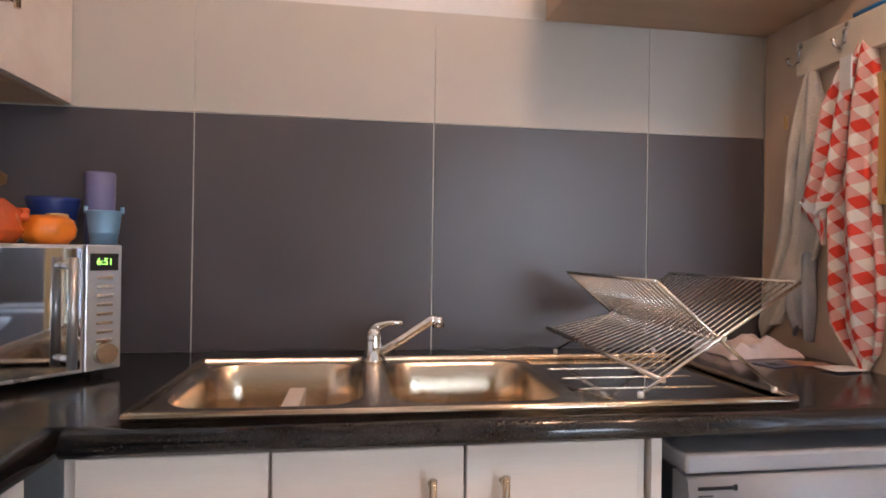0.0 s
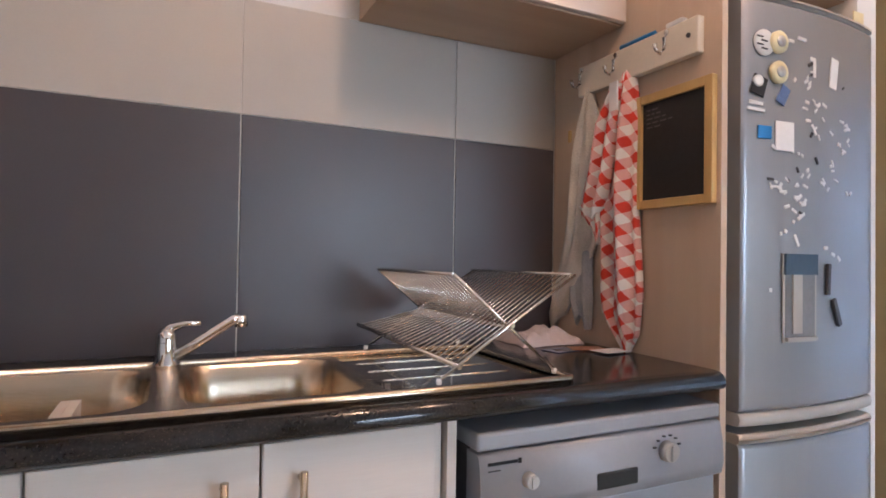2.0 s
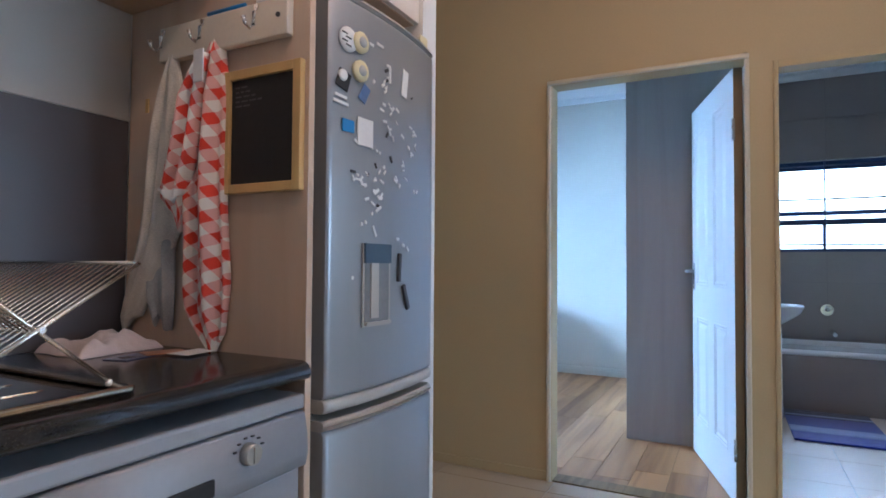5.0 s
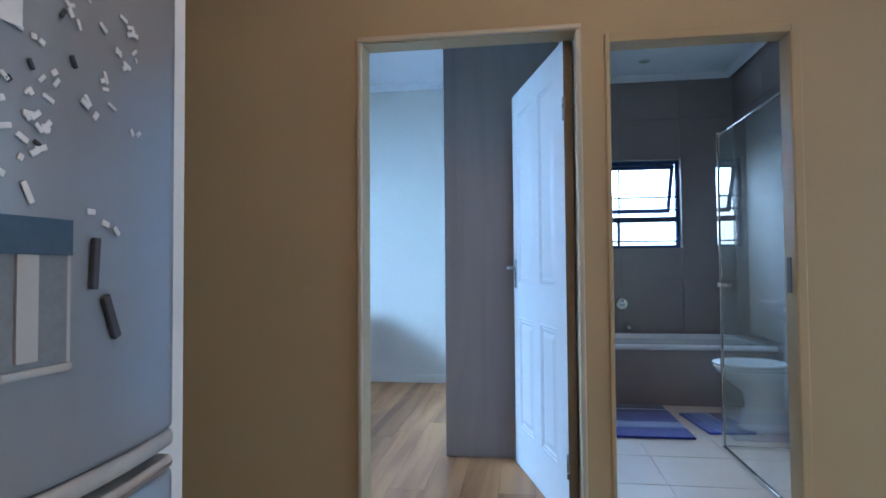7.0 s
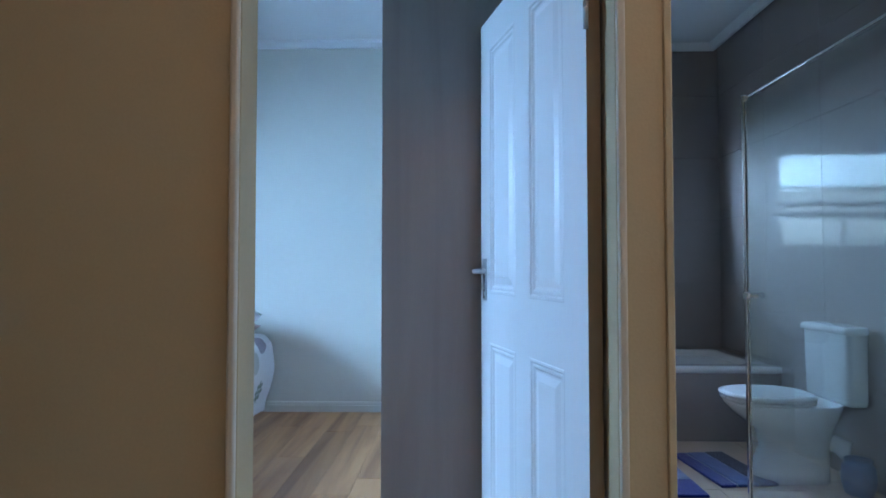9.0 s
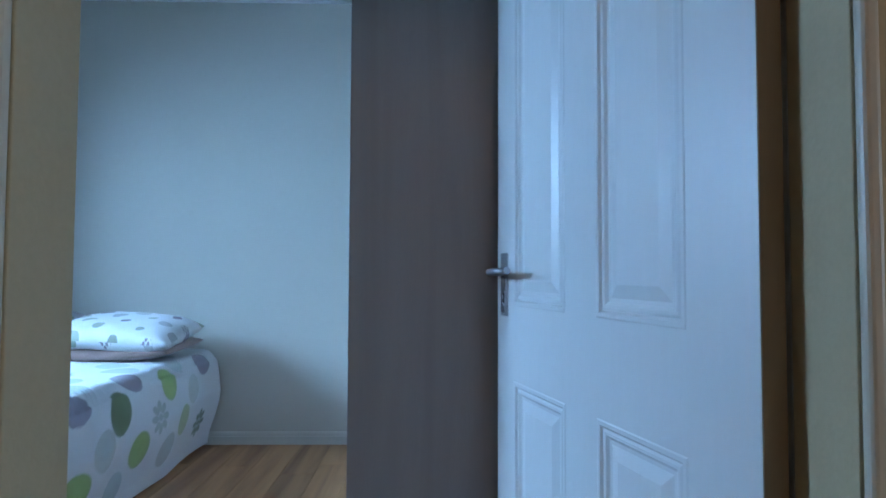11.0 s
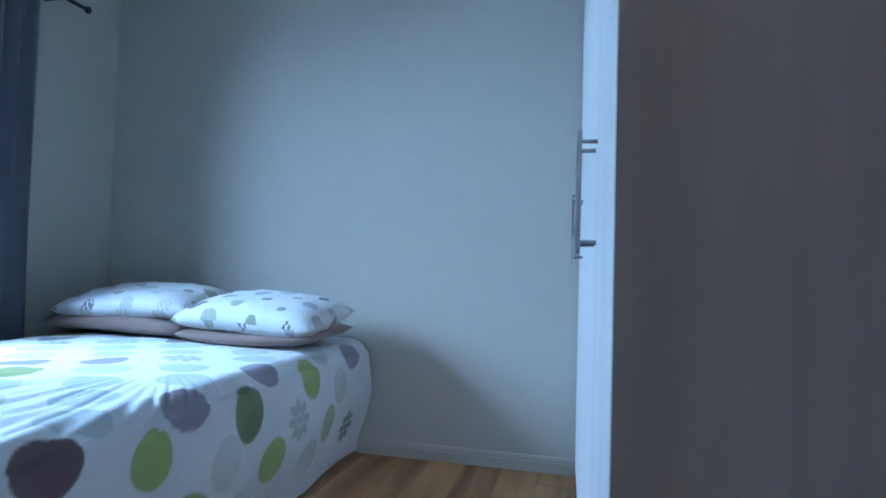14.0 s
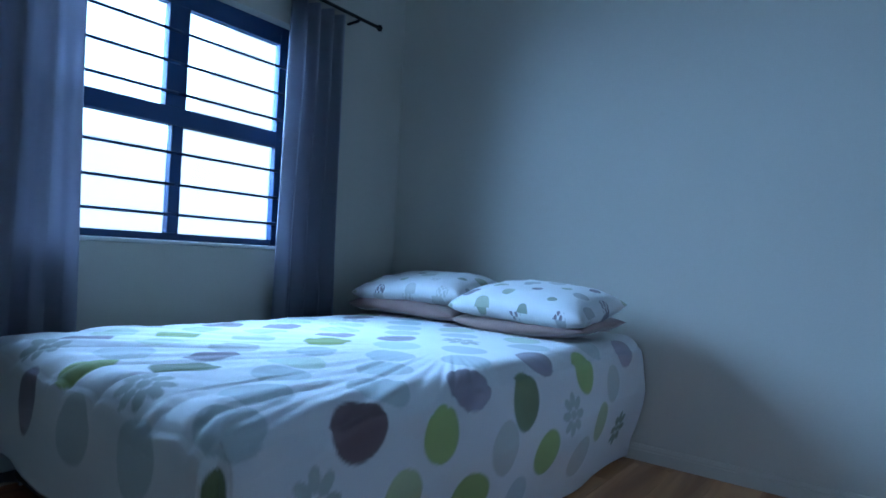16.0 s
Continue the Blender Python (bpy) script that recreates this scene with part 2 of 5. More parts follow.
M_chalk = mat("chalk", (0.10, 0.09, 0.09), 0.9, vary=0.2)
M_dw = mat("silver_plastic", (0.34, 0.345, 0.365), 0.52, 0.3, vary=0.04, scale=3, fine=80, bump=0.005)
M_fridge = mat("silver_fridge_steel", (0.34, 0.36, 0.39), 0.36, 0.55, vary=0.04, scale=3, fine=90, bump=0.005, stretch=(8, 8, 0.6))
M_fridge_trim = mat("pale_grey_trim", (0.46, 0.44, 0.41), 0.4, 0.2, vary=0.04)
M_darkgrey = mat("dark_grey_plastic", (0.05, 0.05, 0.055), 0.45, vary=0.15)
M_dooredge = wood("bare_door_edge_wood", (0.20, 0.15, 0.09), (0.14, 0.10, 0.06), 0.7, "Z")
M_black = mat("black_gap", (0.008, 0.008, 0.008), 0.6, vary=0.2)
M_blackglass = mat("mirror_black_glass", (0.72, 0.73, 0.75), 0.03, 1.0, vary=0.02, bump=0, rough_vary=0.01)
M_silver = mat("silver_paint", (0.5, 0.49, 0.47), 0.3, 0.7, vary=0.04, bump=0.004)
M_green_led = glow("green_digits", (0.35, 1.0, 0.15), 2.5)
M_red_pot = mat("red_orange_enamel", (0.55, 0.10, 0.025), 0.25, vary=0.1, scale=12)
M_orange = mat("orange_ceramic", (0.80, 0.22, 0.02), 0.3, vary=0.1, scale=12)
M_lidwood = wood("dark_lid_wood", (0.20, 0.13, 0.06), (0.12, 0.07, 0.03), 0.5, "X", 3)
M_ltblue = mat("light_blue_tin", (0.20, 0.40, 0.60), 0.35, 0.2, vary=0.05)
M_navy = mat("navy_blue_box", (0.01, 0.03, 0.16), 0.4, vary=0.1)
M_purple = mat("blue_violet_candle", (0.15, 0.155, 0.30), 0.5, vary=0.05)
M_gingham = gingham("gingham_cotton")
M_greytowel = mat("grey_white_towel", (0.62, 0.59, 0.53), 0.95, vary=0.35, scale=9, fine=300, bump=0.06, coords="UV", sheen=0.2)
M_bluegrey_towel = mat("blue_grey_towel_back", (0.34, 0.36, 0.38), 0.95, vary=0.3, scale=14, fine=300, bump=0.06, sheen=0.2)
M_pinkcloth = mat("pinkish_cloth", (0.66, 0.55, 0.52), 0.95, vary=0.12, scale=20, fine=300, bump=0.06, sheen=0.2)
M_paper_dark = mat("dark_leaflet", (0.06, 0.07, 0.14), 0.3, vary=0.4, scale=25)
M_paper_red = mat("red_leaflet", (0.40, 0.16, 0.08), 0.35, vary=0.4, scale=30)
M_paper = mat("white_paper", (0.75, 0.75, 0.74), 0.7, vary=0.04, scale=25)
M_blue = mat("blue_plastic", (0.02, 0.20, 0.50), 0.4, vary=0.1)
M_cream = mat("cream_plastic", (0.75, 0.66, 0.40), 0.5, vary=0.08)
M_doorwhite = mat("white_door_enamel", (0.76, 0.77, 0.77), 0.38, vary=0.02, scale=3, fine=70, bump=0.012, stretch=(1, 1, 0.15))
M_wardrobe = wood("grey_brown_wardrobe_side", (0.29, 0.27, 0.265), (0.255, 0.235, 0.23), 0.5, "Z")
M_warddoor = wood("pale_wardrobe_door", (0.66, 0.64, 0.63), (0.60, 0.57, 0.56), 0.38, "Z")
M_plank = random_tint(wood("vinyl_plank", (0.42, 0.215, 0.085), (0.23, 0.095, 0.032), 0.42, "X", 0.9), 0.12)
M_bath_floor = random_tint(mat("warm_beige_bath_tile", (0.66, 0.52, 0.40), 0.35, vary=0.07, scale=5, fine=120, bump=0.01), 0.04)
M_floor_tile = random_tint(mat("beige_floor_tile", (0.50, 0.40, 0.28), 0.35, vary=0.07, scale=5, fine=120, bump=0.01), 0.04)
M_bath_tile = random_tint(mat("taupe_wall_tile", (0.27, 0.232, 0.215), 0.07, vary=0.05, scale=3, fine=150, bump=0.002, rough_vary=0.03), 0.03)
M_bath_grout = mat("taupe_grout", (0.20, 0.18, 0.17), 0.9, vary=0.1)
M_ceramic = mat("white_ceramic", (0.80, 0.80, 0.79), 0.12, vary=0.02, bump=0, rough_vary=0.03)
M_glass = glass("clear_glass")
M_shower = filmed_glass("filmed_shower_glass")
M_mat_blue = mat("royal_blue_pile", (0.02, 0.035, 0.30), 0.98, vary=0.35, scale=40, fine=500, bump=0.1, sheen=0.4)
M_mat_navy = mat("navy_pile", (0.008, 0.01, 0.05), 0.98, vary=0.35, scale=40, fine=500, bump=0.1, sheen=0.4)
M_mat_mid = mat("mid_blue_pile", (0.07, 0.12, 0.36), 0.98, vary=0.3, scale=40, fine=500, bump=0.1, sheen=0.4)
M_mat_pale = mat("pale_blue_pile", (0.30, 0.36, 0.55), 0.98, vary=0.25, scale=40, fine=500, bump=0.1, sheen=0.4)
M_alu = mat("dark_aluminium", (0.018, 0.042, 0.11), 0.4, 0.3, vary=0.1)
M_curtain = mat("grey_curtain", (0.23, 0.23, 0.27), 0.9, vary=0.08, scale=10, fine=400, bump=0.05, sheen=0.3, coords="UV")
def let_through(m, amount, tint):
    """Thin cloth: some of the light from behind comes through."""
    n, l = m.node_tree.nodes, m.node_tree.links
    t, mix = n.new("ShaderNodeBsdfTranslucent"), n.new("ShaderNodeMixShader")
    t.inputs["Color"].default_value = (*tint, 1)
    mix.inputs[0].default_value = amount
    l.new(n["Principled BSDF"].outputs[0], mix.inputs[1])
    l.new(t.outputs[0], mix.inputs[2])
    l.new(mix.outputs[0], n["Material Output"].inputs[0])


let_through(M_curtain, 0.5, (0.50, 0.50, 0.57))
def printed(name):
    """White cotton; the cloth's colour layer keeps its woven print, paled where window glare falls."""
    m = mat(name, (0.97, 0.97, 0.97), 0.85, vary=0.03, scale=5, fine=400, bump=0.03, spec=0.2, sheen=0.2)
    n, l = m.node_tree.nodes, m.node_tree.links
    b = n["Principled BSDF"]
    src = b.inputs["Base Color"].links[0].from_socket
    att, mix = n.new("ShaderNodeAttribute"), n.new("ShaderNodeMix")
    att.attribute_name = "print"
    mix.data_type, mix.blend_type = "RGBA", "MULTIPLY"
    mix.inputs[0].default_value = 1.0
    l.new(src, mix.inputs[6])
    l.new(att.outputs["Color"], mix.inputs[7])
    l.new(mix.outputs[2], b.inputs["Base Color"])
    return m


M_cotton = printed("printed_duvet_cotton")
# p and l are paled tints, for spots washed out by window glare
SPOT = {"b": (0.12, 0.075, 0.075), "g": (0.27, 0.33, 0.10), "d": (0.13, 0.155, 0.07), "y": (0.50, 0.50, 0.46), "r": (0.40, 0.42, 0.38), "k": (0.17, 0.21, 0.14),
        "o": (0.36, 0.38, 0.20), "p": (0.50, 0.54, 0.53), "l": (0.54, 0.60, 0.47), "v": (0.25, 0.21, 0.24)}
M_slip = spotted("spotted_pillow_cotton", (4.6, 4.2), [(0.0, (0.24, 0.21, 0.24)), (0.2, (0.40, 0.43, 0.33)), (0.45, (0.58, 0.58, 0.56)), (0.7, (0.28, 0.31, 0.24)), (0.85, (0.46, 0.46, 0.46))], (0.16, 0.33))
M_mauve = mat("mauve_brown_blanket", (0.22, 0.14, 0.12), 0.95, vary=0.12, scale=12, fine=300, bump=0.06, sheen=0.3)
M_bedbase = mat("grey_bed_base_cloth", (0.17, 0.165, 0.165), 0.9, vary=0.1, scale=12, fine=300)
M_steel_dark = mat("satin_steel", (0.45, 0.46, 0.48), 0.28, 0.9, vary=0.04, bump=0.004)
M_bag = mat("blue_grey_bag", (0.10, 0.17, 0.34), 0.35, vary=0.3, scale=20)
M_outside = mat("pale_outside_wall", (0.75, 0.74, 0.70), 0.9, vary=0.06, scale=1)
M_ground = mat("grass_ground", (0.16, 0.17, 0.09), 0.95, vary=0.3, scale=1.5, fine=40)
M_shade = glow("opal_lamp_shade", (1.0, 0.86, 0.66), 3.0)


# ---- mesh helpers ----
def bx(bm, x0, x1, y0, y1, z0, z1, bevel=0.0, m=None, seg=2):
    v = bmesh.ops.create_cube(bm, size=1)["verts"]
    c = Matrix.Translation(((x0 + x1) / 2, (y0 + y1) / 2, (z0 + z1) / 2)) @ Matrix.Diagonal((abs(x1 - x0), abs(y1 - y0), abs(z1 - z0), 1))
    bmesh.ops.transform(bm, matrix=(m @ c) if m else c, verts=v)
    if bevel:
        bmesh.ops.bevel(bm, geom=list({e for q in v for e in q.link_edges}), offset=bevel, segments=seg, profile=0.5, affect="EDGES")
    return bm


def box(*a, **k):
    return bx(bmesh.new(), *a, **k)


def tube(bm, pts, r, seg=8, closed=False):
    """A round rod along points; r may be a list, one for each."""
    pts = [Vector(p) for p in pts]
    rs = r if isinstance(r, (list, tuple)) else [r] * len(pts)
    rings, up = [], Vector((0, 0, 1))
    for i, p in enumerate(pts):
        a, b = pts[i - 1] if (i or closed) else p, pts[(i + 1) % len(pts)] if (i < len(pts) - 1 or closed) else p
        d = (b - a).normalized()
        u = d.cross(up if abs(d.z) < 0.95 else Vector((1, 0, 0))).normalized()
        w = d.cross(u)
        rings.append([bm.verts.new(p + rs[i] * (math.cos(q) * u + math.sin(q) * w)) for q in (2 * math.pi * k / seg for k in range(seg))])
    n = len(rings)
    for i in range(n if closed else n - 1):
        for k in range(seg):
            f = bm.faces.new((rings[i][k], rings[i][(k + 1) % seg], rings[(i + 1) % n][(k + 1) % seg], rings[(i + 1) % n][k]))
            f.smooth = True
    if not closed:
        bm.faces.new(rings[0][::-1])
        bm.faces.new(rings[-1])
    return bm


def lathe(bm, c, profile, seg=24, sx=1.0, sy=1.0):
    """Turned about an upright axis at c; profile: radius and height."""
    rings = []
    for r, z in profile:
        if r < 1e-5:
            rings.append([bm.verts.new((c[0], c[1], c[2] + z))])
        else:
            rings.append([bm.verts.new((c[0] + sx * r * math.cos(q), c[1] + sy * r * math.sin(q), c[2] + z)) for q in (2 * math.pi * k / seg for k in range(seg))])
    for a, b in zip(rings, rings[1:]):
        for k in range(seg):
            i, j = k, (k + 1) % seg
            if len(a) == 1 and len(b) == 1:
                continue
            if len(a) == 1:
                f = bm.faces.new((a[0], b[i], b[j]))
            elif len(b) == 1:
                f = bm.faces.new((a[i], b[0], a[j]))
            else:
                f = bm.faces.new((a[i], a[j], b[j], b[i]))
            f.smooth = True
    return bm


def loft(bm, loops, cap=True, smooth=True):
    rings = [[bm.verts.new(p) for p in lp] for lp in loops]
    n = len(rings[0])
    for a, b in zip(rings, rings[1:]):
        for k in range(n):
            f = bm.faces.new((a[k], a[(k + 1) % n], b[(k + 1) % n], b[k]))
            f.smooth = smooth
    if cap:
        bm.faces.new(rings[0][::-1])
        bm.faces.new(rings[-1])
    return bm


def rrect(x0, x1, y0, y1, z, r, n=6):
    """A rounded rectangle's points."""
    out = []
    for cx, cy, a in ((x1 - r, y1 - r, 0), (x0 + r, y1 - r, 90), (x0 + r, y0 + r, 180), (x1 - r, y0 + r, 270)):
        out += [(cx + r * math.cos(radians(a + 90 * k / n)), cy + r * math.sin(radians(a + 90 * k / n)), z) for k in range(n + 1)]
    return out


def mesh_of(name, bm, material):
    bmesh.ops.recalc_face_normals(bm, faces=bm.faces)
    me = bpy.data.meshes.new(name)
    bm.to_mesh(me)
    bm.free()
    me.materials.append(material)
    return me


def part(name, bm, material, parent, label=""):
    ob = new(name, mesh_of(name, bm, material))
    ob.parent = parent
    ob.matrix_parent_inverse = parent_world(parent).inverted()
    return tagged(ob, label)


def parent_world(ob):
    m = ob.matrix_basis.copy()
    while ob.parent:
        m = ob.parent.matrix_basis @ ob.matrix_parent_inverse @ m
        ob = ob.parent
    return m


def thing(name, base, label, category, group="", kind=""):
    ob = new(name)
    ob.location = base
    ob.empty_display_size = 0.05
    return tagged(ob, label, category, group, kind)


def solid(name, bm, material, label, category, group="", kind=""):
    return tagged(new(name, mesh_of(name, bm, material)), label, category, group, kind)


def setting(name, bm, material, label, category):
    return solid(name, bm, material, label, category, kind="structure")


# ---- structure ----
def boxes(*rows):
    bm = bmesh.new()
    for r in rows:
        bx(bm, *r)
    return bm


H = 2.86
wall_kitchen = setting("wall_kitchen", boxes((-2.32, 0.575, 0.009, 0.15, 0, H)), M_white, "white painted kitchen wall behind the splashback", "wall")
setting("wall_west", boxes((-2.32, -2.17, -5.1, 0.009, 0, H)), M_white, "white painted kitchen side wall", "wall")
setting("wall_nib", boxes((0.575, 0.662, -0.572, 1.2, 0, H)), M_white, "white plastered end of the wall beside the fridge", "wall")
setting("wall_hall_end", boxes((0.575, 2.06, 1.2, 1.3, 0, H)), M_tan, "tan painted wall closing the hall", "wall")
setting("wall_hall_east", boxes((1.95, 2.0, -0.569, 1.2, 0, H), (1.95, 2.0, -1.487, -0.569, 2.085, H), (1.95, 2.0, -1.587, -1.487, 0, H),
        (1.95, 2.0, -2.325, -1.587, 2.03, H), (1.95, 2.0, -5.1, -2.325, 0, H)), M_tan, "tan painted hall wall with two doorways", "wall")
setting("wall_bedroom_west", boxes((2.0, 2.045, -0.569, 2.2, 0, H), (2.0, 2.045, -1.487, -0.569, 2.085, H)), M_bedwall, "off-white bedroom wall beside the door", "wall")
setting("wall_bathroom_west", boxes((2.0, 2.045, -1.587, -1.487, 0, H), (2.0, 2.045, -2.325, -1.587, 2.03, H), (2.0, 2.045, -3.33, -2.325, 0, H)), M_tan, "plain bathroom wall around the doorway", "wall")
setting("wall_partition", boxes((2.06, 5.5, -1.57, -1.475, 0, H)), M_bedwall, "wall between bedroom and bathroom", "wall")
setting("wall_bedroom_east", boxes((5.0, 5.12, -1.475, 2.2, 0, H)), M_bedwall, "off-white painted bedroom wall behind the bed", "wall")
setting("wall_bedroom_window", boxes((2.06, 2.85, 2.0, 2.2, 0, H), (4.18, 5.0, 2.0, 2.2, 0, H), (2.85, 4.18, 2.0, 2.2, 0, 0.957), (2.85, 4.18, 2.0, 2.2, 2.172, H)),
        M_bedwall, "off-white bedroom wall with a window opening", "wall")
wall_bath_east = setting("wall_bathroom_east", boxes((5.128, 5.29, -1.60, -1.57, 0, H), (5.128, 5.29, -3.33, -2.69, 0, H), (5.128, 5.29, -2.69, -1.60, 0, 1.255), (5.128, 5.29, -2.69, -1.60, 2.075, H)),
        M_bath_grout, "tiled bathroom wall with a small window opening", "wall")
wall_bath_south = setting("wall_bathroom_south", boxes((2.06, 5.29, -3.33, -3.168, 0, H)), M_bath_grout, "tiled bathroom side wall", "wall")
setting("wall_living_south", boxes((-2.32, -0.15, -5.25, -5.1, 0, H), (1.95, 2.06, -5.25, -5.1, 0, H), (-0.15, 1.95, -5.25, -5.1, 2.2, H), (-0.15, 1.95, -5.25, -5.1, 0, 0.1)),
        M_tan, "tan wall with a wide glazed opening", "wall")
setting("ceiling_kitchen", boxes((-2.32, 2.0, -5.25, 1.3, H, H + 0.1)), M_ceiling, "white painted kitchen and hall ceiling", "ceiling")
setting("ceiling_bedroom", boxes((2.0, 5.12, -1.52, 2.2, H, H + 0.1)), M_ceiling, "white painted bedroom ceiling", "ceiling")
setting("ceiling_bathroom", boxes((2.0, 5.29, -3.25, -1.52, H, H + 0.1)), M_ceiling, "white painted bathroom ceiling", "ceiling")
floor_hall = setting("floor_hall", boxes((-2.32, 2.0, -5.25, 1.3, -0.1, -0.004)), M_grout, "beige tiled kitchen and hall floor", "floor")
floor_bed = setting("floor_bedroom", boxes((2.0, 5.12, -1.52, 2.2, -0.1, -0.006)), M_black, "brown wood-look plank bedroom floor", "floor")
floor_bath = setting("floor_bathroom", boxes((2.0, 5.29, -3.25, -1.52, -0.1, -0.004)), M_grout, "beige tiled bathroom floor", "floor")
setting("ground", boxes((-200, 200, -200, 200, -0.4, -0.15)), M_ground, "flat ground outside the house", "ground")


def cornice(name, pts):
    """A cove along straight runs under the ceiling; pts: x, y, and the way to the room."""
    bm = bmesh.new()
    for (xa, ya), (xb, yb), (nx, ny) in pts:
        prof = [(0, 0), (0.055, 0), (0.048, -0.018), (0.02, -0.045), (0, -0.05)]
        loft(bm, [[(x + nx * a, y + ny * a, H + b) for a, b in prof] for x, y in ((xa, ya), (xb, yb))], smooth=False)
    return setting(name, bm, M_ceiling, "white cove cornice under the ceiling", "cornice")


cornice("trim_bedroom_cornice", [((5.0, -1.475), (5.0, 2.0), (-1, 0)), ((2.06, 2.0), (5.0, 2.0), (0, -1))])
cornice("trim_bathroom_cornice", [((5.12, -3.13), (5.12, -1.57), (-1, 0)), ((2.06, -3.13), (5.12, -3.13), (0, 1))])


def skirting(name, x0, y0, x1, y1, nx, ny, label, material):
    prof = [(0, 0), (0.014, 0), (0.014, 0.05), (0.011, 0.054), (0.011, 0.062), (0.006, 0.075), (0, 0.078)]
    bm = loft(bmesh.new(), [[(x + nx * a, y + ny * a, b) for a, b in prof] for x, y in ((x0, y0), (x1, y1))], smooth=False)
    return setting(name, bm, material, label, "skirting board")


skirting("baseboard_bedroom_east", 5.0, -0.74, 5.0, 2.0, -1, 0, "off-white moulded skirting board behind the bed", M_bedwall)
skirting("baseboard_bedroom_window", 2.06, 2.0, 4.98, 2.0, 0, -1, "off-white moulded skirting board under the window", M_bedwall)
bm = box(1.938, 1.95, -0.56, 1.2, 0, 0.05, bevel=0.003)
setting("baseboard_hall", bm, M_tan, "low tan skirting along the hall wall", "skirting board")

# window of the bedroom: dark aluminium, four lights, burglar bars inside
win = tagged(thing("window_1", (3.55, 2.08, 0.955), "dark aluminium four-light window with horizontal burglar bars", "window"), kind="structure")
X0, X1, Z0, Z1 = 2.85, 4.175, 0.957, 2.17
for name, a in (("frame_side", (X0, X0 + 0.10, 2.06, 2.11, Z0, Z1)), ("frame_side", (X1 - 0.10, X1, 2.06, 2.11, Z0, Z1)), ("frame_head", (X0 + 0.10, X1 - 0.10, 2.06, 2.11, Z1 - 0.10, Z1)),
                ("frame_sill", (X0 + 0.10, X1 - 0.10, 2.06, 2.11, Z0, Z0 + 0.035)), ("transom", (X0 + 0.10, X1 - 0.10, 2.055, 2.112, 1.502, 1.587)),
                ("mullion_upper", (3.46, 3.56, 2.055, 2.112, 1.587, Z1 - 0.10)), ("mullion_lower", (3.50, 3.556, 2.058, 2.11, Z0 + 0.035, 1.502))):
    part(name, box(*a, bevel=0.004), M_alu, win)
for x0, x1 in ((X0 + 0.09, 3.51), (3.53, X1 - 0.09)):
    for z0, z1 in ((Z0 + 0.035, 1.502), (1.587, Z1 - 0.10)):
        p = part("pane", box(x0, x1, 2.084, 2.09, z0, z1), M_glass, win)
        p.visible_shadow = False
    for z in (1.078, 1.219, 1.367, 1.648, 1.79, 1.938):
        part("burglar_bar", tube(bmesh.new(), [(x0 - 0.02, 2.035, z), (x1 + 0.02, 2.035, z)], 0.008, 8), M_alu, win)
part("latch", box(4.13, 4.15, 2.03, 2.06, 1.60, 1.66, bevel=0.004), M_steel_dark, win, "grey metal window latch")
setting("trim_window_sill", box(2.85, 4.18, 1.985, 2.06, 0.937, 0.957, bevel=0.005), M_white, "white plastered inner window sill", "window sill")

# bathroom window: top-hung sash standing open
bwin = tagged(thing("window_2", (5.2, -2.14, 1.255), "small dark aluminium bathroom window with the top sash open", "window"), kind="structure")
for name, a in (("frame_side", (5.18, 5.23, -1.635, -1.60, 1.255, 2.075)), ("frame_side", (5.18, 5.23, -2.69, -2.655, 1.255, 2.075)), ("frame_head", (5.18, 5.23, -2.655, -1.635, 2.04, 2.075)),
                ("frame_sill", (5.18, 5.23, -2.655, -1.635, 1.255, 1.285)), ("transom", (5.175, 5.232, -2.655, -1.635, 1.50, 1.55)), ("mullion", (5.185, 5.228, -2.15, -2.125, 1.285, 1.50))):
    part(name, box(*a, bevel=0.003), M_alu, bwin)
for z in (1.32, 1.615, 1.73):
    part("burglar_bar", tube(bmesh.new(), [(5.165, -2.67, z), (5.165, -1.62, z)], 0.008, 8), M_alu, bwin)
part("burglar_bar", tube(bmesh.new(), [(5.165, -2.14, 1.27), (5.165, -2.14, 2.075)], 0.008, 8), M_alu, bwin)
tilt = Matrix.Translation((5.21, -2.14, 2.035)) @ Matrix.Rotation(radians(-24), 4, "Y")
bm = bmesh.new()
for a in ((-0.015, 0.015, -0.51, -0.475, -0.47, 0), (-0.015, 0.015, 0.475, 0.51, -0.47, 0), (-0.015, 0.015, -0.475, 0.475, -0.47, -0.435), (-0.015, 0.015, -0.475, 0.475, -0.035, 0)):
    bx(bm, *a, m=tilt)
sash = part("sash", bm, M_alu, bwin)
for a in ((-2.655, -2.15), (-2.125, -1.635)):
    p = part("pane", box(5.202, 5.207, a[0], a[1], 1.285, 1.50), M_glass, bwin)
    p.visible_shadow = False
p = part("pane", bx(bmesh.new(), -0.003, 0.003, -0.475, 0.475, -0.435, -0.035, m=tilt), M_glass, sash)
p.visible_shadow = False

# wide glazed doors behind the walker
lwin = tagged(thing("window_3", (0.9, -5.17, 0.1), "white framed glazed doors across the living room", "window"), kind="structure")
for a in ((-0.15, -0.09, -5.2, -5.14, 0.1, 2.2), (1.89, 1.95, -5.2, -5.14, 0.1, 2.2), (0.87, 0.93, -5.2, -5.14, 0.16, 2.14), (-0.09, 1.89, -5.2, -5.14, 2.14, 2.2), (-0.09, 1.89, -5.2, -5.14, 0.1, 0.16)):
    part("frame_bar", box(*a, bevel=0.004), M_white, lwin)
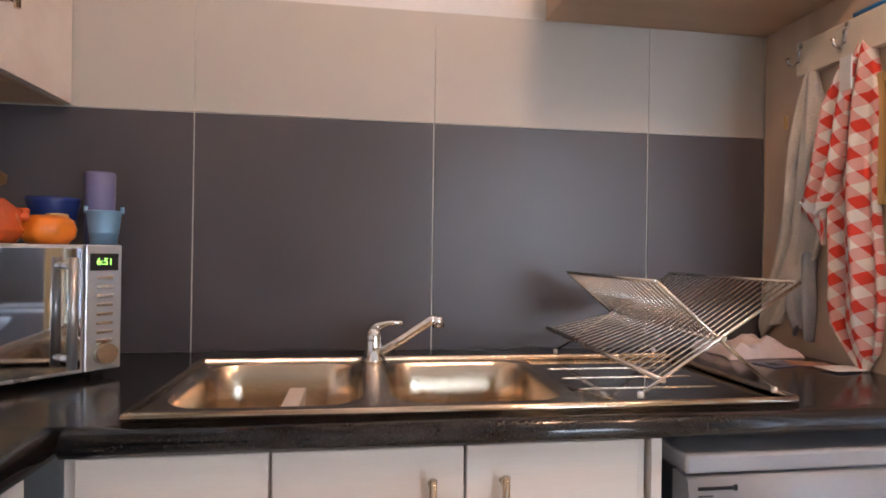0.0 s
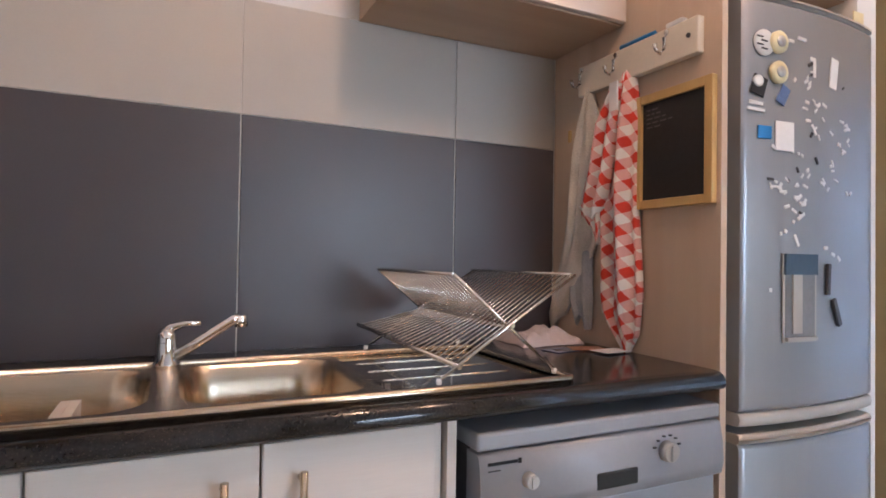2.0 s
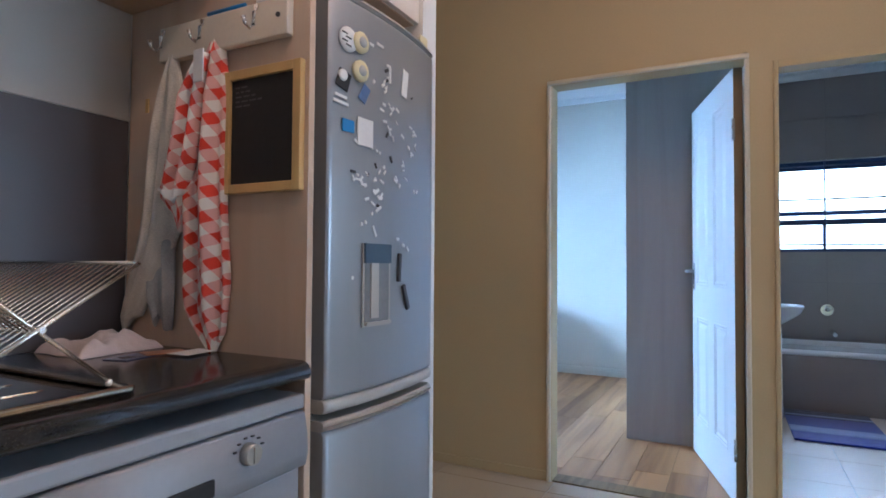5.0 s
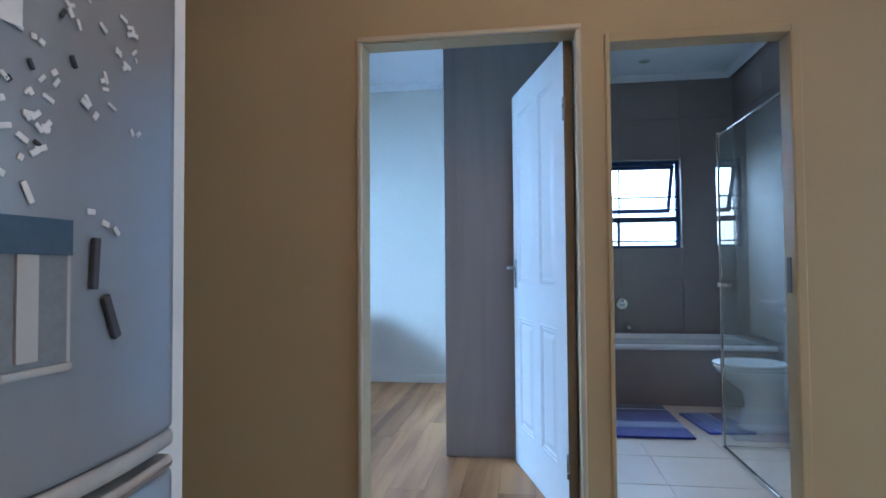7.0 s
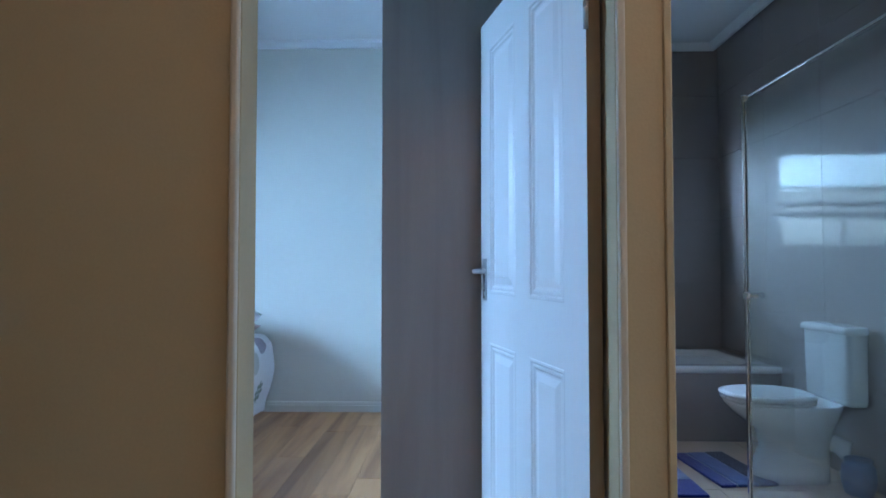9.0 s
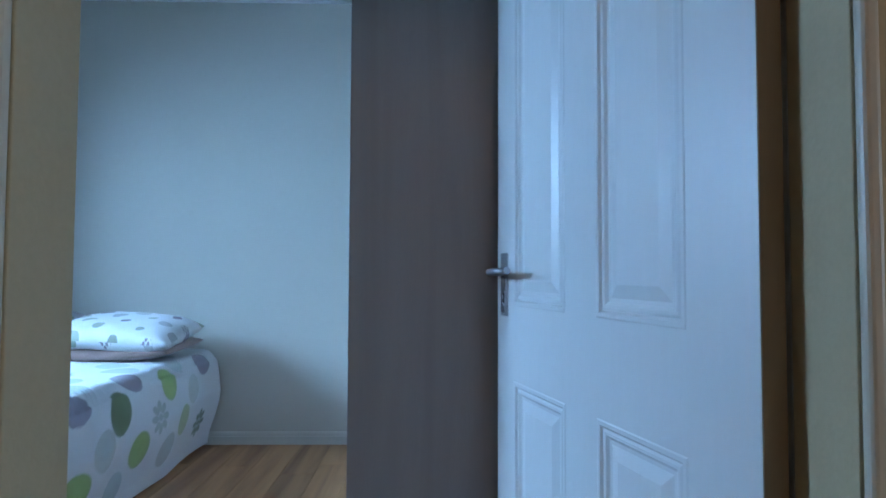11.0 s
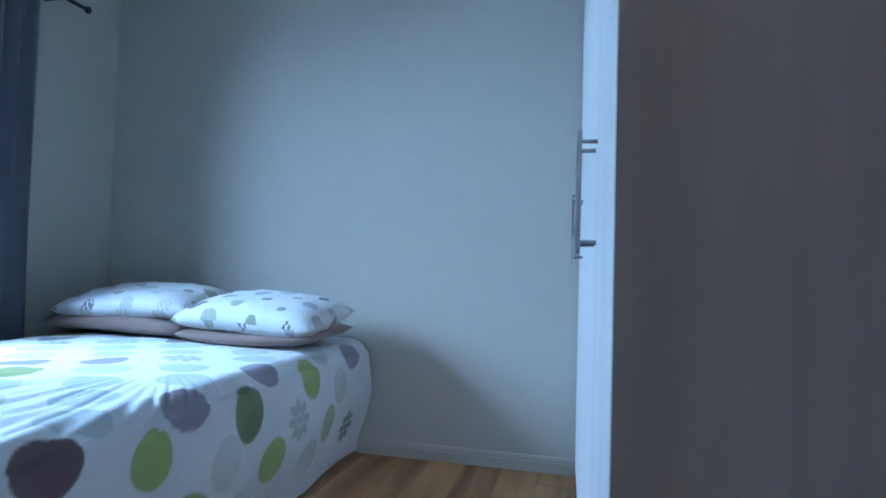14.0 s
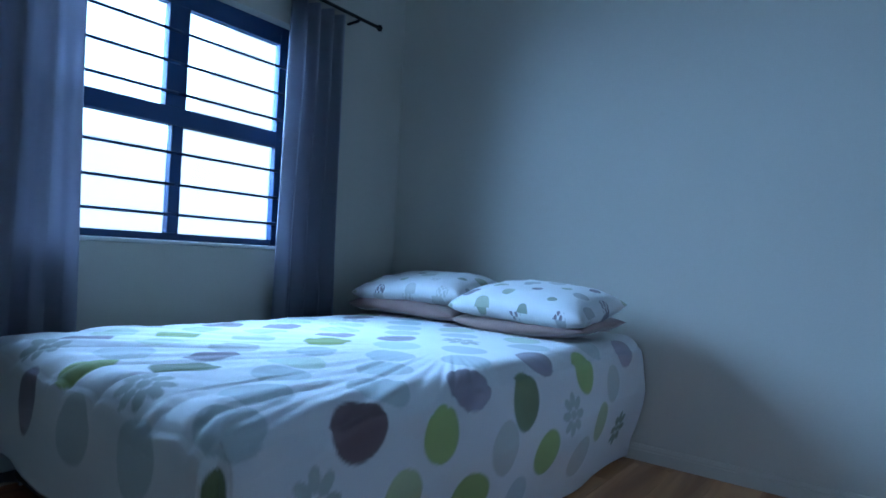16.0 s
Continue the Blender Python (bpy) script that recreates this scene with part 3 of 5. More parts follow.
for x0, x1 in ((-0.09, 0.87), (0.93, 1.89)):
    p = part("pane", box(x0, x1, -5.173, -5.167, 0.16, 2.14), M_glass, lwin)
    p.visible_shadow = False

M_sky = glow("bright_overcast_distance", (0.86, 0.95, 1.0), 6.0)
for name, a in (("backdrop_north", (-60, 70, 70.0, 70.2, -5, 60)), ("backdrop_east", (75.0, 75.2, -60, 60, -5, 60)), ("backdrop_south", (-60, 70, -70.2, -70.0, -5, 60))):
    setting(name, box(*a), M_sky, "bright hazy sky far outside the windows", "backdrop")


# ---- door frames and the door ----
def door_frame(name, y0, y1, top, label):
    """A pressed steel frame: a narrow rounded lip on the hall face and a deep return; y0 below y1."""
    f = tagged(thing(name, (1.95, (y0 + y1) / 2, 0), label, "door frame"), kind="structure")
    for lip, back in (((y1, y1 + 0.022), (y1, y1 + 0.0095)), ((y0 - 0.021, y0), (y0 - 0.0135, y0))):
        jamb = part("jamb", box(1.944, 2.056, back[0], back[1], 0, top + 0.02, bevel=0.002), M_tan, f)
        part("lip", box(1.926, 1.9435, lip[0], lip[1], 0, top, bevel=0.007, seg=3), M_frame, jamb)
    head = part("head", box(1.944, 2.056, y0, y1, top, top + 0.033, bevel=0.002), M_tan, f)
    part("lip", box(1.926, 1.9435, y0 - 0.021, y1 + 0.022, top + 0.0005, top + 0.023, bevel=0.007, seg=3), M_frame, head)
    return f


door_frame("door_frame_1", -1.473, -0.579, 2.052, "cream painted pressed steel bedroom door frame")
fb = tagged(thing("door_frame_2", (1.95, -1.93, 0), "tan painted frame of the bathroom doorway", "door frame"), kind="structure")
part("jamb", box(1.944, 2.05, -1.608, -1.588, 0, 2.03, bevel=0.004), M_tan, fb)
part("jamb", box(1.944, 2.05, -2.325, -2.285, 0, 2.03, bevel=0.006), M_tan, fb)
part("head", box(1.944, 2.05, -2.285, -1.608, 1.995, 2.03, bevel=0.004), M_tan, fb)
part("strike_plate", box(1.985, 2.02, -2.285, -2.281, 0.98, 1.12, bevel=0.001), M_darkgrey, fb, "dark metal strike plate")
setting("trim_threshold", box(1.95, 2.06, -1.463, -0.581, -0.004, 0.006, bevel=0.003), M_lidwood, "dark wooden threshold strip in the doorway", "threshold")

LEAF = Matrix.Translation((2.052, -1.447, 0.008)) @ Matrix.Rotation(radians(16.2), 4, "Z")
leaf = tagged(thing("door_1", (2.38, -1.28, 0), "white four-panel door standing open into the bedroom", "door"), kind="structure")
bm = bmesh.new()
W, HD = 0.837, 2.045
us, zs = [0, 0.13, 0.368, 0.483, 0.737, W], [0, 0.21, 0.81, 0.993, 1.925, HD]
for i in range(5):
    for j in range(5):
        if i in (1, 3) and j in (1, 3):
            bx(bm, us[i], us[i + 1], -0.005, 0.005, zs[j], zs[j + 1], m=LEAF)
        else:
            bx(bm, us[i], us[i + 1], -0.02, 0.02, zs[j], zs[j + 1], m=LEAF)
bmesh.ops.remove_doubles(bm, verts=bm.verts, dist=1e-5)
part("leaf", bm, M_doorwhite, leaf)
part("hinge_edge", bx(bmesh.new(), -0.002, -0.0003, -0.0195, 0.0195, 0.002, HD - 0.002, m=LEAF), M_dooredge, leaf, "bare brown wooden door edge")
for i in (1, 3):
    for j in (1, 3):
        u0, u1, z0, z1 = us[i], us[i + 1], zs[j], zs[j + 1]
        for sgn in (1, -1):
            bm = bmesh.new()
            steps = [(0.0, 0.0199), (0.003, 0.0212), (0.010, 0.0212), (0.015, 0.0165), (0.020, 0.0178), (0.025, 0.0178), (0.031, 0.0135), (0.038, 0.013), (0.062, 0.0185)]
            loops = [[LEAF @ Vector(p) for p in ((u0 + d, sgn * h, z0 + d), (u1 - d, sgn * h, z0 + d), (u1 - d, sgn * h, z1 - d), (u0 + d, sgn * h, z1 - d))] for d, h in steps]
            rings = [[bm.verts.new(p) for p in lp] for lp in loops]
            for a, b in zip(rings, rings[1:]):
                for k in range(4):
                    bm.faces.new((a[k], a[(k + 1) % 4], b[(k + 1) % 4], b[k]))
            bm.faces.new(rings[-1])
            part("moulded_panel", bm, M_doorwhite, leaf)
for sgn in (1, -1):
    pl = part("handle_plate", bx(bmesh.new(), W - 0.068, W - 0.026, sgn * 0.02, sgn * 0.0235, 0.965, 1.125, bevel=0.0015, m=LEAF), M_steel_dark, leaf, "satin steel handle plate with a keyhole")
    pts = [(W - 0.047, sgn * 0.02, 1.075), (W - 0.047, sgn * 0.06, 1.075), (W - 0.055, sgn * 0.067, 1.0755), (W - 0.165, sgn * 0.067, 1.08)]
    part("lever", tube(bmesh.new(), [LEAF @ Vector(p) for p in pts], [0.009, 0.0085, 0.009, 0.0085], 12), M_steel_dark, pl)
    part("keyhole", bx(bmesh.new(), W - 0.051, W - 0.043, sgn * 0.0234, sgn * 0.0242, 1.0, 1.024, m=LEAF), M_black, pl, "black keyhole")
for z in (0.25, 1.75):
    part("hinge", tube(bmesh.new(), [LEAF @ Vector((-0.004, 0.022, z - 0.05)), LEAF @ Vector((-0.004, 0.022, z + 0.05))], 0.007, 10), M_steel_dark, leaf)


# ---- kitchen ----
splash = setting("splashback", boxes((-2.17, 0.0, 0.003, 0.009, 0.9, 1.775)), M_grout, "splashback of dark tiles below pale tiles", "splashback")
JX = [-2.17, -1.531, -0.941, -0.350, 0.0]
for x0, x1 in zip(JX, JX[1:]):
    part("tile", box(x0 + 0.0017, x1 - 0.0017, 0.0, 0.0035, 0.9, 1.4835, bevel=0.0008, seg=1), M_tile_dark, splash, "dark grey ceramic tile")
    part("tile", box(x0 + 0.001, x1 - 0.001, 0.0, 0.0035, 1.4855, 1.772, bevel=0.0008, seg=1), M_tile_light, splash, "pale greige ceramic tile")


def bar_handle(bm, p, q, out, r=0.006):
    """A bow handle from p to q, held off by out."""
    p, q, o = Vector(p), Vector(q), Vector(out)
    d = (q - p).normalized()
    tube(bm, [p, p + o], r * 0.8, 8)
    tube(bm, [q, q + o], r * 0.8, 8)
    tube(bm, [p + o - d * 0.016, q + o + d * 0.016], r, 10)
    return bm


def base_cabinet(x0, x1, label, handles, doors, y=-0.585):
    c = thing("base_cabinet", ((x0 + x1) / 2, -0.3, 0), label, "kitchen cabinet", "fitted kitchen base cabinets")
    part("carcass", boxes((x0, x0 + 0.016, y, -0.02, 0.1, 0.858), (x1 - 0.016, x1, y, -0.02, 0.1, 0.858), (x0 + 0.016, x1 - 0.016, y, -0.02, 0.1, 0.116), (x0 + 0.016, x1 - 0.016, -0.036, -0.02, 0.116, 0.858)), M_cabdoor, c)
    part("plinth", box(x0, x1, y + 0.05, y + 0.066, 0.0, 0.1), M_cabdoor, c)
    for a, b in doors:
        d = part("door", box(a + 0.002, b - 0.002, y - 0.019, y - 0.001, 0.115, 0.855, bevel=0.002), M_cabdoor, c, "whitewashed wood door")
        for h in handles:
            if a < h < b:
                part("handle", bar_handle(bmesh.new(), (h, y - 0.019, 0.69), (h, y - 0.019, 0.80), (0, -0.028, 0)), M_steel, d, "brushed steel bar handle")
    return c


base_cabinet(-1.54, -1.254, "whitewashed wood corner base cabinet under the worktop", [], [(-1.52, -1.254)])
base_cabinet(-1.253, -0.66, "whitewashed wood sink base cabinet with two doors", [-1.016, -0.905], [(-1.253, -0.963), (-0.963, -0.677)])


def left_cabinet(y0, y1):
    c = thing("base_cabinet", (-1.85, (y0 + y1) / 2, 0), "whitewashed wood base cabinet on the side run", "kitchen cabinet", "fitted kitchen base cabinets")
    part("carcass", boxes((-2.16, -1.58, y0, y1, 0.1, 0.858)), M_cabdoor, c)
    part("plinth", box(-1.64, -1.625, y0, y1, 0, 0.1), M_cabdoor, c)
    d = part("door", box(-1.579, -1.561, y0 + 0.002, y1 - 0.002, 0.115, 0.855, bevel=0.002), M_cabdoor, c)
    part("handle", bar_handle(bmesh.new(), (-1.561, y1 - 0.06, 0.69), (-1.561, y1 - 0.06, 0.80), (0.028, 0, 0)), M_steel, d, "brushed steel bar handle")


for k in range(4):
    left_cabinet(-0.64 - 0.5 * (k + 1), -0.641 - 0.5 * k)

# worktop with a rounded front edge
top = thing("worktop", (-1.2, -0.3, 0.86), "polished black speckled worktop running round the corner", "worktop")
for name, a in (("corner_slab", (-2.168, -1.462, -0.60, -0.001)), ("end_slab", (-0.384, -0.002, -0.60, -0.001)), ("back_strip", (-1.462, -0.384, -0.157, -0.001)), ("front_strip", (-1.462, -0.384, -0.60, -0.585))):
    part(name, box(*a, 0.860, 0.90), M_worktop, top)
part("side_run", box(-2.168, -1.56, -2.65, -0.601, 0.860, 0.90), M_worktop, top)
prof = [(0, 0.860), (0.012, 0.860), (0.022, 0.862), (0.028, 0.868), (0.03, 0.874), (0.029, 0.882), (0.024, 0.892), (0.015, 0.898), (0, 0.90)]
part("rounded_edge", loft(bmesh.new(), [[(x, -0.60 - d, z) for d, z in prof] for x in (-1.53, -0.002)]), M_worktop, top)
part("rounded_edge", loft(bmesh.new(), [[(-1.56 + d, y, z) for d, z in prof] for y in (-2.65, -0.60)]), M_worktop, top)
solid("end_panel", box(-0.655, -0.637, -0.60, -0.02, 0, 0.858, bevel=0.001), M_cabdoor, "narrow whitewashed end panel beside the dishwasher", "panel")

# sink
sink = thing("sink", (-0.92, -0.37, 0.90), "stainless steel double bowl sink with ridged drainer let into the worktop", "sink")


def bowl_plate(cell, hole, z):
    """The rim between a bowl's opening and its cell."""
    x0, x1, y0, y1 = cell
    inner = rrect(*hole, z, 0.07, 8)
    cx, cy = (hole[0] + hole[1]) / 2, (hole[2] + hole[3]) / 2
    outer = []
    for x, y, _ in inner:
        dx, dy = x - cx, y - cy
        k = min(((x1 if dx > 0 else x0) - cx) / dx if abs(dx) > 1e-6 else 1e9, ((y1 if dy > 0 else y0) - cy) / dy if abs(dy) > 1e-6 else 1e9)
        outer.append((cx + dx * k, cy + dy * k, z))
    bm = bmesh.new()
    a, b = [bm.verts.new(p) for p in outer], [bm.verts.new(p) for p in inner]
    for k in range(len(a)):
        bm.faces.new((a[k], a[(k + 1) % len(a)], b[(k + 1) % len(a)], b[k]))
    for cxx, cyy in ((x0, y0), (x1, y0), (x0, y1), (x1, y1)):
        near = sorted(a, key=lambda v: (v.co.x - cxx) ** 2 + (v.co.y - cyy) ** 2)
        u = next((v for v in near if abs(v.co.x - cxx) < 1e-5), None)
        w = next((v for v in near if abs(v.co.y - cyy) < 1e-5), None)
        if u and w and u is not w:
            bm.faces.new((bm.verts.new((cxx, cyy, z)), u, w))
    return bm


def bowl(hole, z, depth):
    x0, x1, y0, y1 = hole
    loops = []
    for d, i in ((0, 0), (0.004, 0.002), (0.010, 0.007), (depth * 0.5, 0.012), (depth - 0.03, 0.018), (depth - 0.012, 0.026), (depth - 0.003, 0.042), (depth, 0.065)):
        loops.append(rrect(x0 + i, x1 - i, y0 + i, y1 - i, z - d, max(0.02, 0.07 - i * 0.5), 8))
    bm = bmesh.new()
    rings = [[bm.verts.new(p) for p in lp] for lp in loops]
    n = len(rings[0])
    for a, b in zip(rings, rings[1:]):
        for k in range(n):
            bm.faces.new((a[k], a[(k + 1) % n], b[(k + 1) % n], b[k])).smooth = True
    bm.faces.new(rings[-1])
    return bm


ZS = 0.9065
holes = [(-1.432, -1.118, -0.545, -0.205), (-1.072, -0.765, -0.545, -0.205)]
part("rim", bowl_plate((-1.455, -1.095, -0.58, -0.165), holes[0], ZS), M_steel, sink)
part("rim", bowl_plate((-1.095, -0.748, -0.58, -0.165), holes[1], ZS), M_steel, sink)
for h in holes:
    b = part("bowl", bowl(h, ZS, 0.155), M_steel, sink)
    part("waste", lathe(bmesh.new(), ((h[0] + h[1]) / 2, (h[2] + h[3]) / 2, ZS - 0.1545), [(0, 0.001), (0.03, 0.001), (0.042, 0.004), (0.044, 0.0)]), M_chrome, b, "chrome waste ring")
bm = bx(bmesh.new(), -0.748, -0.39, -0.58, -0.165, ZS - 0.012, ZS - 0.006)
dr_ = part("drainer", bm, M_steel_flat, sink, "ridged steel draining board")
for k in range(3):
    y = -0.45 + 0.09 * k
    part("ridge", tube(bmesh.new(), [(-0.72, y, ZS - 0.006), (-0.71, y, ZS - 0.0052), (-0.45, y, ZS - 0.0052), (-0.44, y, ZS - 0.006)], 0.001, 6), M_steel_flat, dr_)
bm = bmesh.new()
tube(bm, [(-1.462, -0.587, ZS), (-0.385, -0.587, ZS), (-0.378, -0.58, ZS), (-0.378, -0.165, ZS), (-0.385, -0.158, ZS), (-1.455, -0.158, ZS), (-1.462, -0.165, ZS)], 0.0075, 8, closed=True)
part("raised_edge", bm, M_steel, sink)
tap = thing("mixer_tap", (-1.094, -0.185, ZS), "chrome single lever mixer tap behind the bowls", "tap")
part("base", lathe(bmesh.new(), (-1.094, -0.185, ZS), [(0.0, 0), (0.027, 0), (0.027, 0.006), (0.021, 0.012), (0.021, 0.05), (0.0195, 0.066), (0.012, 0.075), (0, 0.077)]), M_chrome, tap)
part("lever", tube(bmesh.new(), [(-1.098, -0.185, 0.972), (-1.085, -0.185, 0.985), (-1.06, -0.19, 0.993), (-1.03, -0.20, 0.994)], [0.015, 0.010, 0.006, 0.005], 10), M_chrome, tap)
sp = part("spout", tube(bmesh.new(), [(-1.08, -0.19, 0.925), (-1.03, -0.195, 0.958), (-0.985, -0.20, 0.988), (-0.968, -0.20, 0.999), (-0.955, -0.20, 1.002)], [0.012, 0.0115, 0.011, 0.0115, 0.012], 12), M_chrome, tap)
part("aerator", tube(bmesh.new(), [(-0.953, -0.2, 1.008), (-0.951, -0.2, 0.984)], 0.0135, 12), M_chrome, sp)

# folding dish rack
rack = thing("dish_rack", (-0.5, -0.33, 0.907), "folding crossed steel wire dish rack standing on the drainer", "dish rack")
YF, YB = -0.535, -0.105
for y in (YF, YB):
    part("leg", tube(bmesh.new(), [(-0.648, y - 0.012, 0.914), (-0.345, y - 0.012, 1.106)], 0.0036, 8), M_wire, rack)
    part("leg", tube(bmesh.new(), [(-0.385, y, 0.914), (-0.615, y, 1.106)], 0.0036, 8), M_wire, rack)
    for x, yy in ((-0.648, y - 0.012), (-0.385, y)):
        part("foot", lathe(bmesh.new(), (x, yy, 0.907), [(0, 0), (0.0045, 0), (0.0056, 0.004), (0.0045, 0.010), (0, 0.011)], 10), M_paper, rack, "white plastic foot cap")
    part("pivot", tube(bmesh.new(), [(-0.496, y - 0.018, 1.008), (-0.496, y + 0.006, 1.008)], 0.005, 8), M_chrome, rack)
for a, b in (((-0.345, YF, 1.106), (-0.345, YB, 1.106)), ((-0.615, YF, 1.106), (-0.615, YB, 1.106)), ((-0.496, YF, 1.004), (-0.496, YB, 1.004))):
    part("edge_rod", tube(bmesh.new(), [a, b], 0.0036, 8), M_wire, rack)
part("edge_rod", tube(bmesh.new(), [(-0.606, -0.548, 0.935), (-0.664, -0.1, 0.968)], 0.005, 8), M_wire, rack)
for k in range(23):
    y = YF + 0.012 + (YB - YF - 0.024) * k / 22
    f = k / 22
    part("wire", tube(bmesh.new(), [(-0.345, y, 1.106), (-0.496, y, 1.006), (-0.606 - 0.056 * f, y, 0.937 + 0.031 * f)], 0.0017, 6), M_wire, rack)
    part("wire", tube(bmesh.new(), [(-0.615, y + 0.004, 1.106), (-0.498, y + 0.004, 1.005)], 0.0017, 6), M_wire, rack)

# tall panel beside the fridge, the rail and what hangs there
solid("tall_side_panel", box(0.001, 0.02, -0.612, 0.0, 0.0, 2.3, bevel=0.001), M_maple, "tall pale wood panel between worktop and fridge", "panel")
rail = thing("hook_rail", (-0.012, -0.35, 1.655), "white painted wooden rail with metal coat hooks", "hook rail")
part("board", box(-0.021, 0.0, -0.566, -0.142, 1.614, 1.70, bevel=0.003), M_railpaint, rail)
for y in (-0.16, -0.30, -0.475):
    h = part("hook", tube(bmesh.new(), [(-0.022, y, 1.685), (-0.03, y, 1.675), (-0.03, y, 1.648), (-0.042, y, 1.634), (-0.056, y, 1.640), (-0.06, y, 1.655)], [0.005, 0.004, 0.004, 0.004, 0.004, 0.006], 8), M_chrome, rail, "chrome coat hook")
    part("screw", tube(bmesh.new(), [(-0.021, y, 1.69), (-0.025, y, 1.69)], 0.006, 8), M_chrome, h)
part("screw", tube(bmesh.new(), [(-0.02, -0.54, 1.66), (-0.024, -0.54, 1.66)], 0.006, 8), M_darkgrey, rail, "dark screw head")
solid("pen", tube(bmesh.new(), [(-0.012, -0.31, 1.707), (-0.012, -0.43, 1.707)], [0.007, 0.006], 8), M_blue, "blue plastic marker lying on the hook rail", "pen")
solid("small_box", box(-0.02, -0.002, -0.52, -0.47, 1.70, 1.712, bevel=0.002), M_paper, "small white box lying on the hook rail", "box")

board = thing("chalkboard", (-0.01, -0.485, 1.27), "black chalkboard in a pine frame hung on the panel", "chalkboard")
Y0, Y1, ZA, ZB = -0.602, -0.366, 1.268, 1.556
part("slate", box(-0.008, 0.0, Y0 + 0.02, Y1 - 0.02, ZA + 0.02, ZB - 0.02), M_slate, board, "black slate with faint chalk marks")
for a in ((Y0, Y0 + 0.022, ZA, ZB), (Y1 - 0.022, Y1, ZA, ZB)):
    part("frame_side", box(-0.017, 0.0, *a, bevel=0.002), M_pine, board)
for a in ((Y0 + 0.022, Y1 - 0.022, ZA, ZA + 0.022), (Y0 + 0.022, Y1 - 0.022, ZB - 0.022, ZB)):
    part("frame_rail", box(-0.0165, 0.0, *a, bevel=0.002), M_pine, board)
rng = random.Random(4)
for k in range(5):
    y = -0.40
    for j in range(rng.randint(2, 4)):
        w = rng.uniform(0.008, 0.022)
        part("chalk_mark", box(-0.0088, -0.008, y - w, y, 1.515 - 0.011 * k, 1.5185 - 0.011 * k), M_chalk, board, "faint chalk writing")
        y -= w + 0.006


def cloth_ring(rows, folds, seed, lift=0.0):
    """A gathered cloth: rows of height, right and left edge on the panel, and depth; with deep folds."""
    rng = random.Random(seed)
    ph = [rng.uniform(0, 6.28) for _ in range(6)]
    bm = bmesh.new()
    uv = bm.loops.layers.uv.new("UVMap")
    n, steps, rings, us_ = 72, 60, [], []
    for s in range(steps):
        f = s / (steps - 1) * (len(rows) - 1)
        i = min(int(f), len(rows) - 2)
        q = f - i
        q = q * q * (3 - 2 * q) * 0.5 + q * 0.5
        z, ya, yb, d = (rows[i][k] * (1 - q) + rows[i + 1][k] * q for k in range(4))
        yc, w = (ya + yb) / 2, abs(yb - ya)
        open_ = min(1.0, w / 0.1)
        ring = []
        for k in range(n):
            a = 2 * math.pi * k / n
            c = math.cos(a)
            fold = math.sin(folds * 1.6 * c + ph[0] + 1.5 * z) + 0.5 * math.sin(folds * 2.9 * c + ph[1] - 3 * z)
            yy = yc + w * 0.5 * c + 0.004 * math.sin(14 * z + ph[2])
            front = max(0.0, math.sin(a)) ** 0.6 if math.sin(a) > 0 else 0.0
            xx = -0.006 - lift - d * front * (0.62 + 0.25 * fold * open_)
            low = (0.02 * math.sin(3 * c + ph[3])) * max(0, f - (len(rows) - 2))
            ring.append(bm.verts.new((min(xx, -0.004), yy, z + low)))
        rings.append(ring)
        us_.append((z, yc, w))
    for s in range(steps - 1):
        for k in range(n):
            f = bm.faces.new((rings[s][k], rings[s][(k + 1) % n], rings[s + 1][(k + 1) % n], rings[s + 1][k]))
            f.smooth = True
            for lp, (ss, kk) in zip(f.loops, ((s, k), (s, k + 1), (s + 1, k + 1), (s + 1, k))):
                z, yc, w = us_[ss]
                c = math.cos(2 * math.pi * kk / n)
                lp[uv].uv = (yc + c * max(w, 0.09) * 0.72 + 0.003 * math.sin(folds * 1.6 * c + ph[0]), z * 1.02 + 0.008 * math.sin(2 * c + ph[4]))
    bm.faces.new(rings[0])
    bm.faces.new(rings[-1])
    return bm


towel = solid("tea_towel", cloth_ring([(1.645, -0.325, -0.345, 0.02), (1.61, -0.315, -0.365, 0.04), (1.50, -0.275, -0.376, 0.05), (1.36, -0.265, -0.38, 0.055), (1.18, -0.262, -0.384, 0.055), (1.05, -0.256, -0.39, 0.055), (1.0, -0.262, -0.385, 0.05), (0.945, -0.30, -0.38, 0.04), (0.908, -0.335, -0.365, 0.025)], 4, 3),
              M_gingham, "red and white gingham tea towel hanging from a hook", "tea towel", "towels on the hook rail")
part("flap", cloth_ring([(1.60, -0.318, -0.345, 0.03), (1.50, -0.262, -0.335, 0.05), (1.38, -0.23, -0.315, 0.055), (1.30, -0.20, -0.285, 0.05), (1.262, -0.197, -0.275, 0.04), (1.235, -0.225, -0.27, 0.03), (1.20, -0.25, -0.265, 0.02)], 3, 5, 0.03), M_gingham, towel)
part("hem", cloth_ring([(1.281, -0.196, -0.284, 0.052), (1.268, -0.196, -0.28, 0.05)], 3, 5, 0.032), M_paper, towel, "white stitched hem")
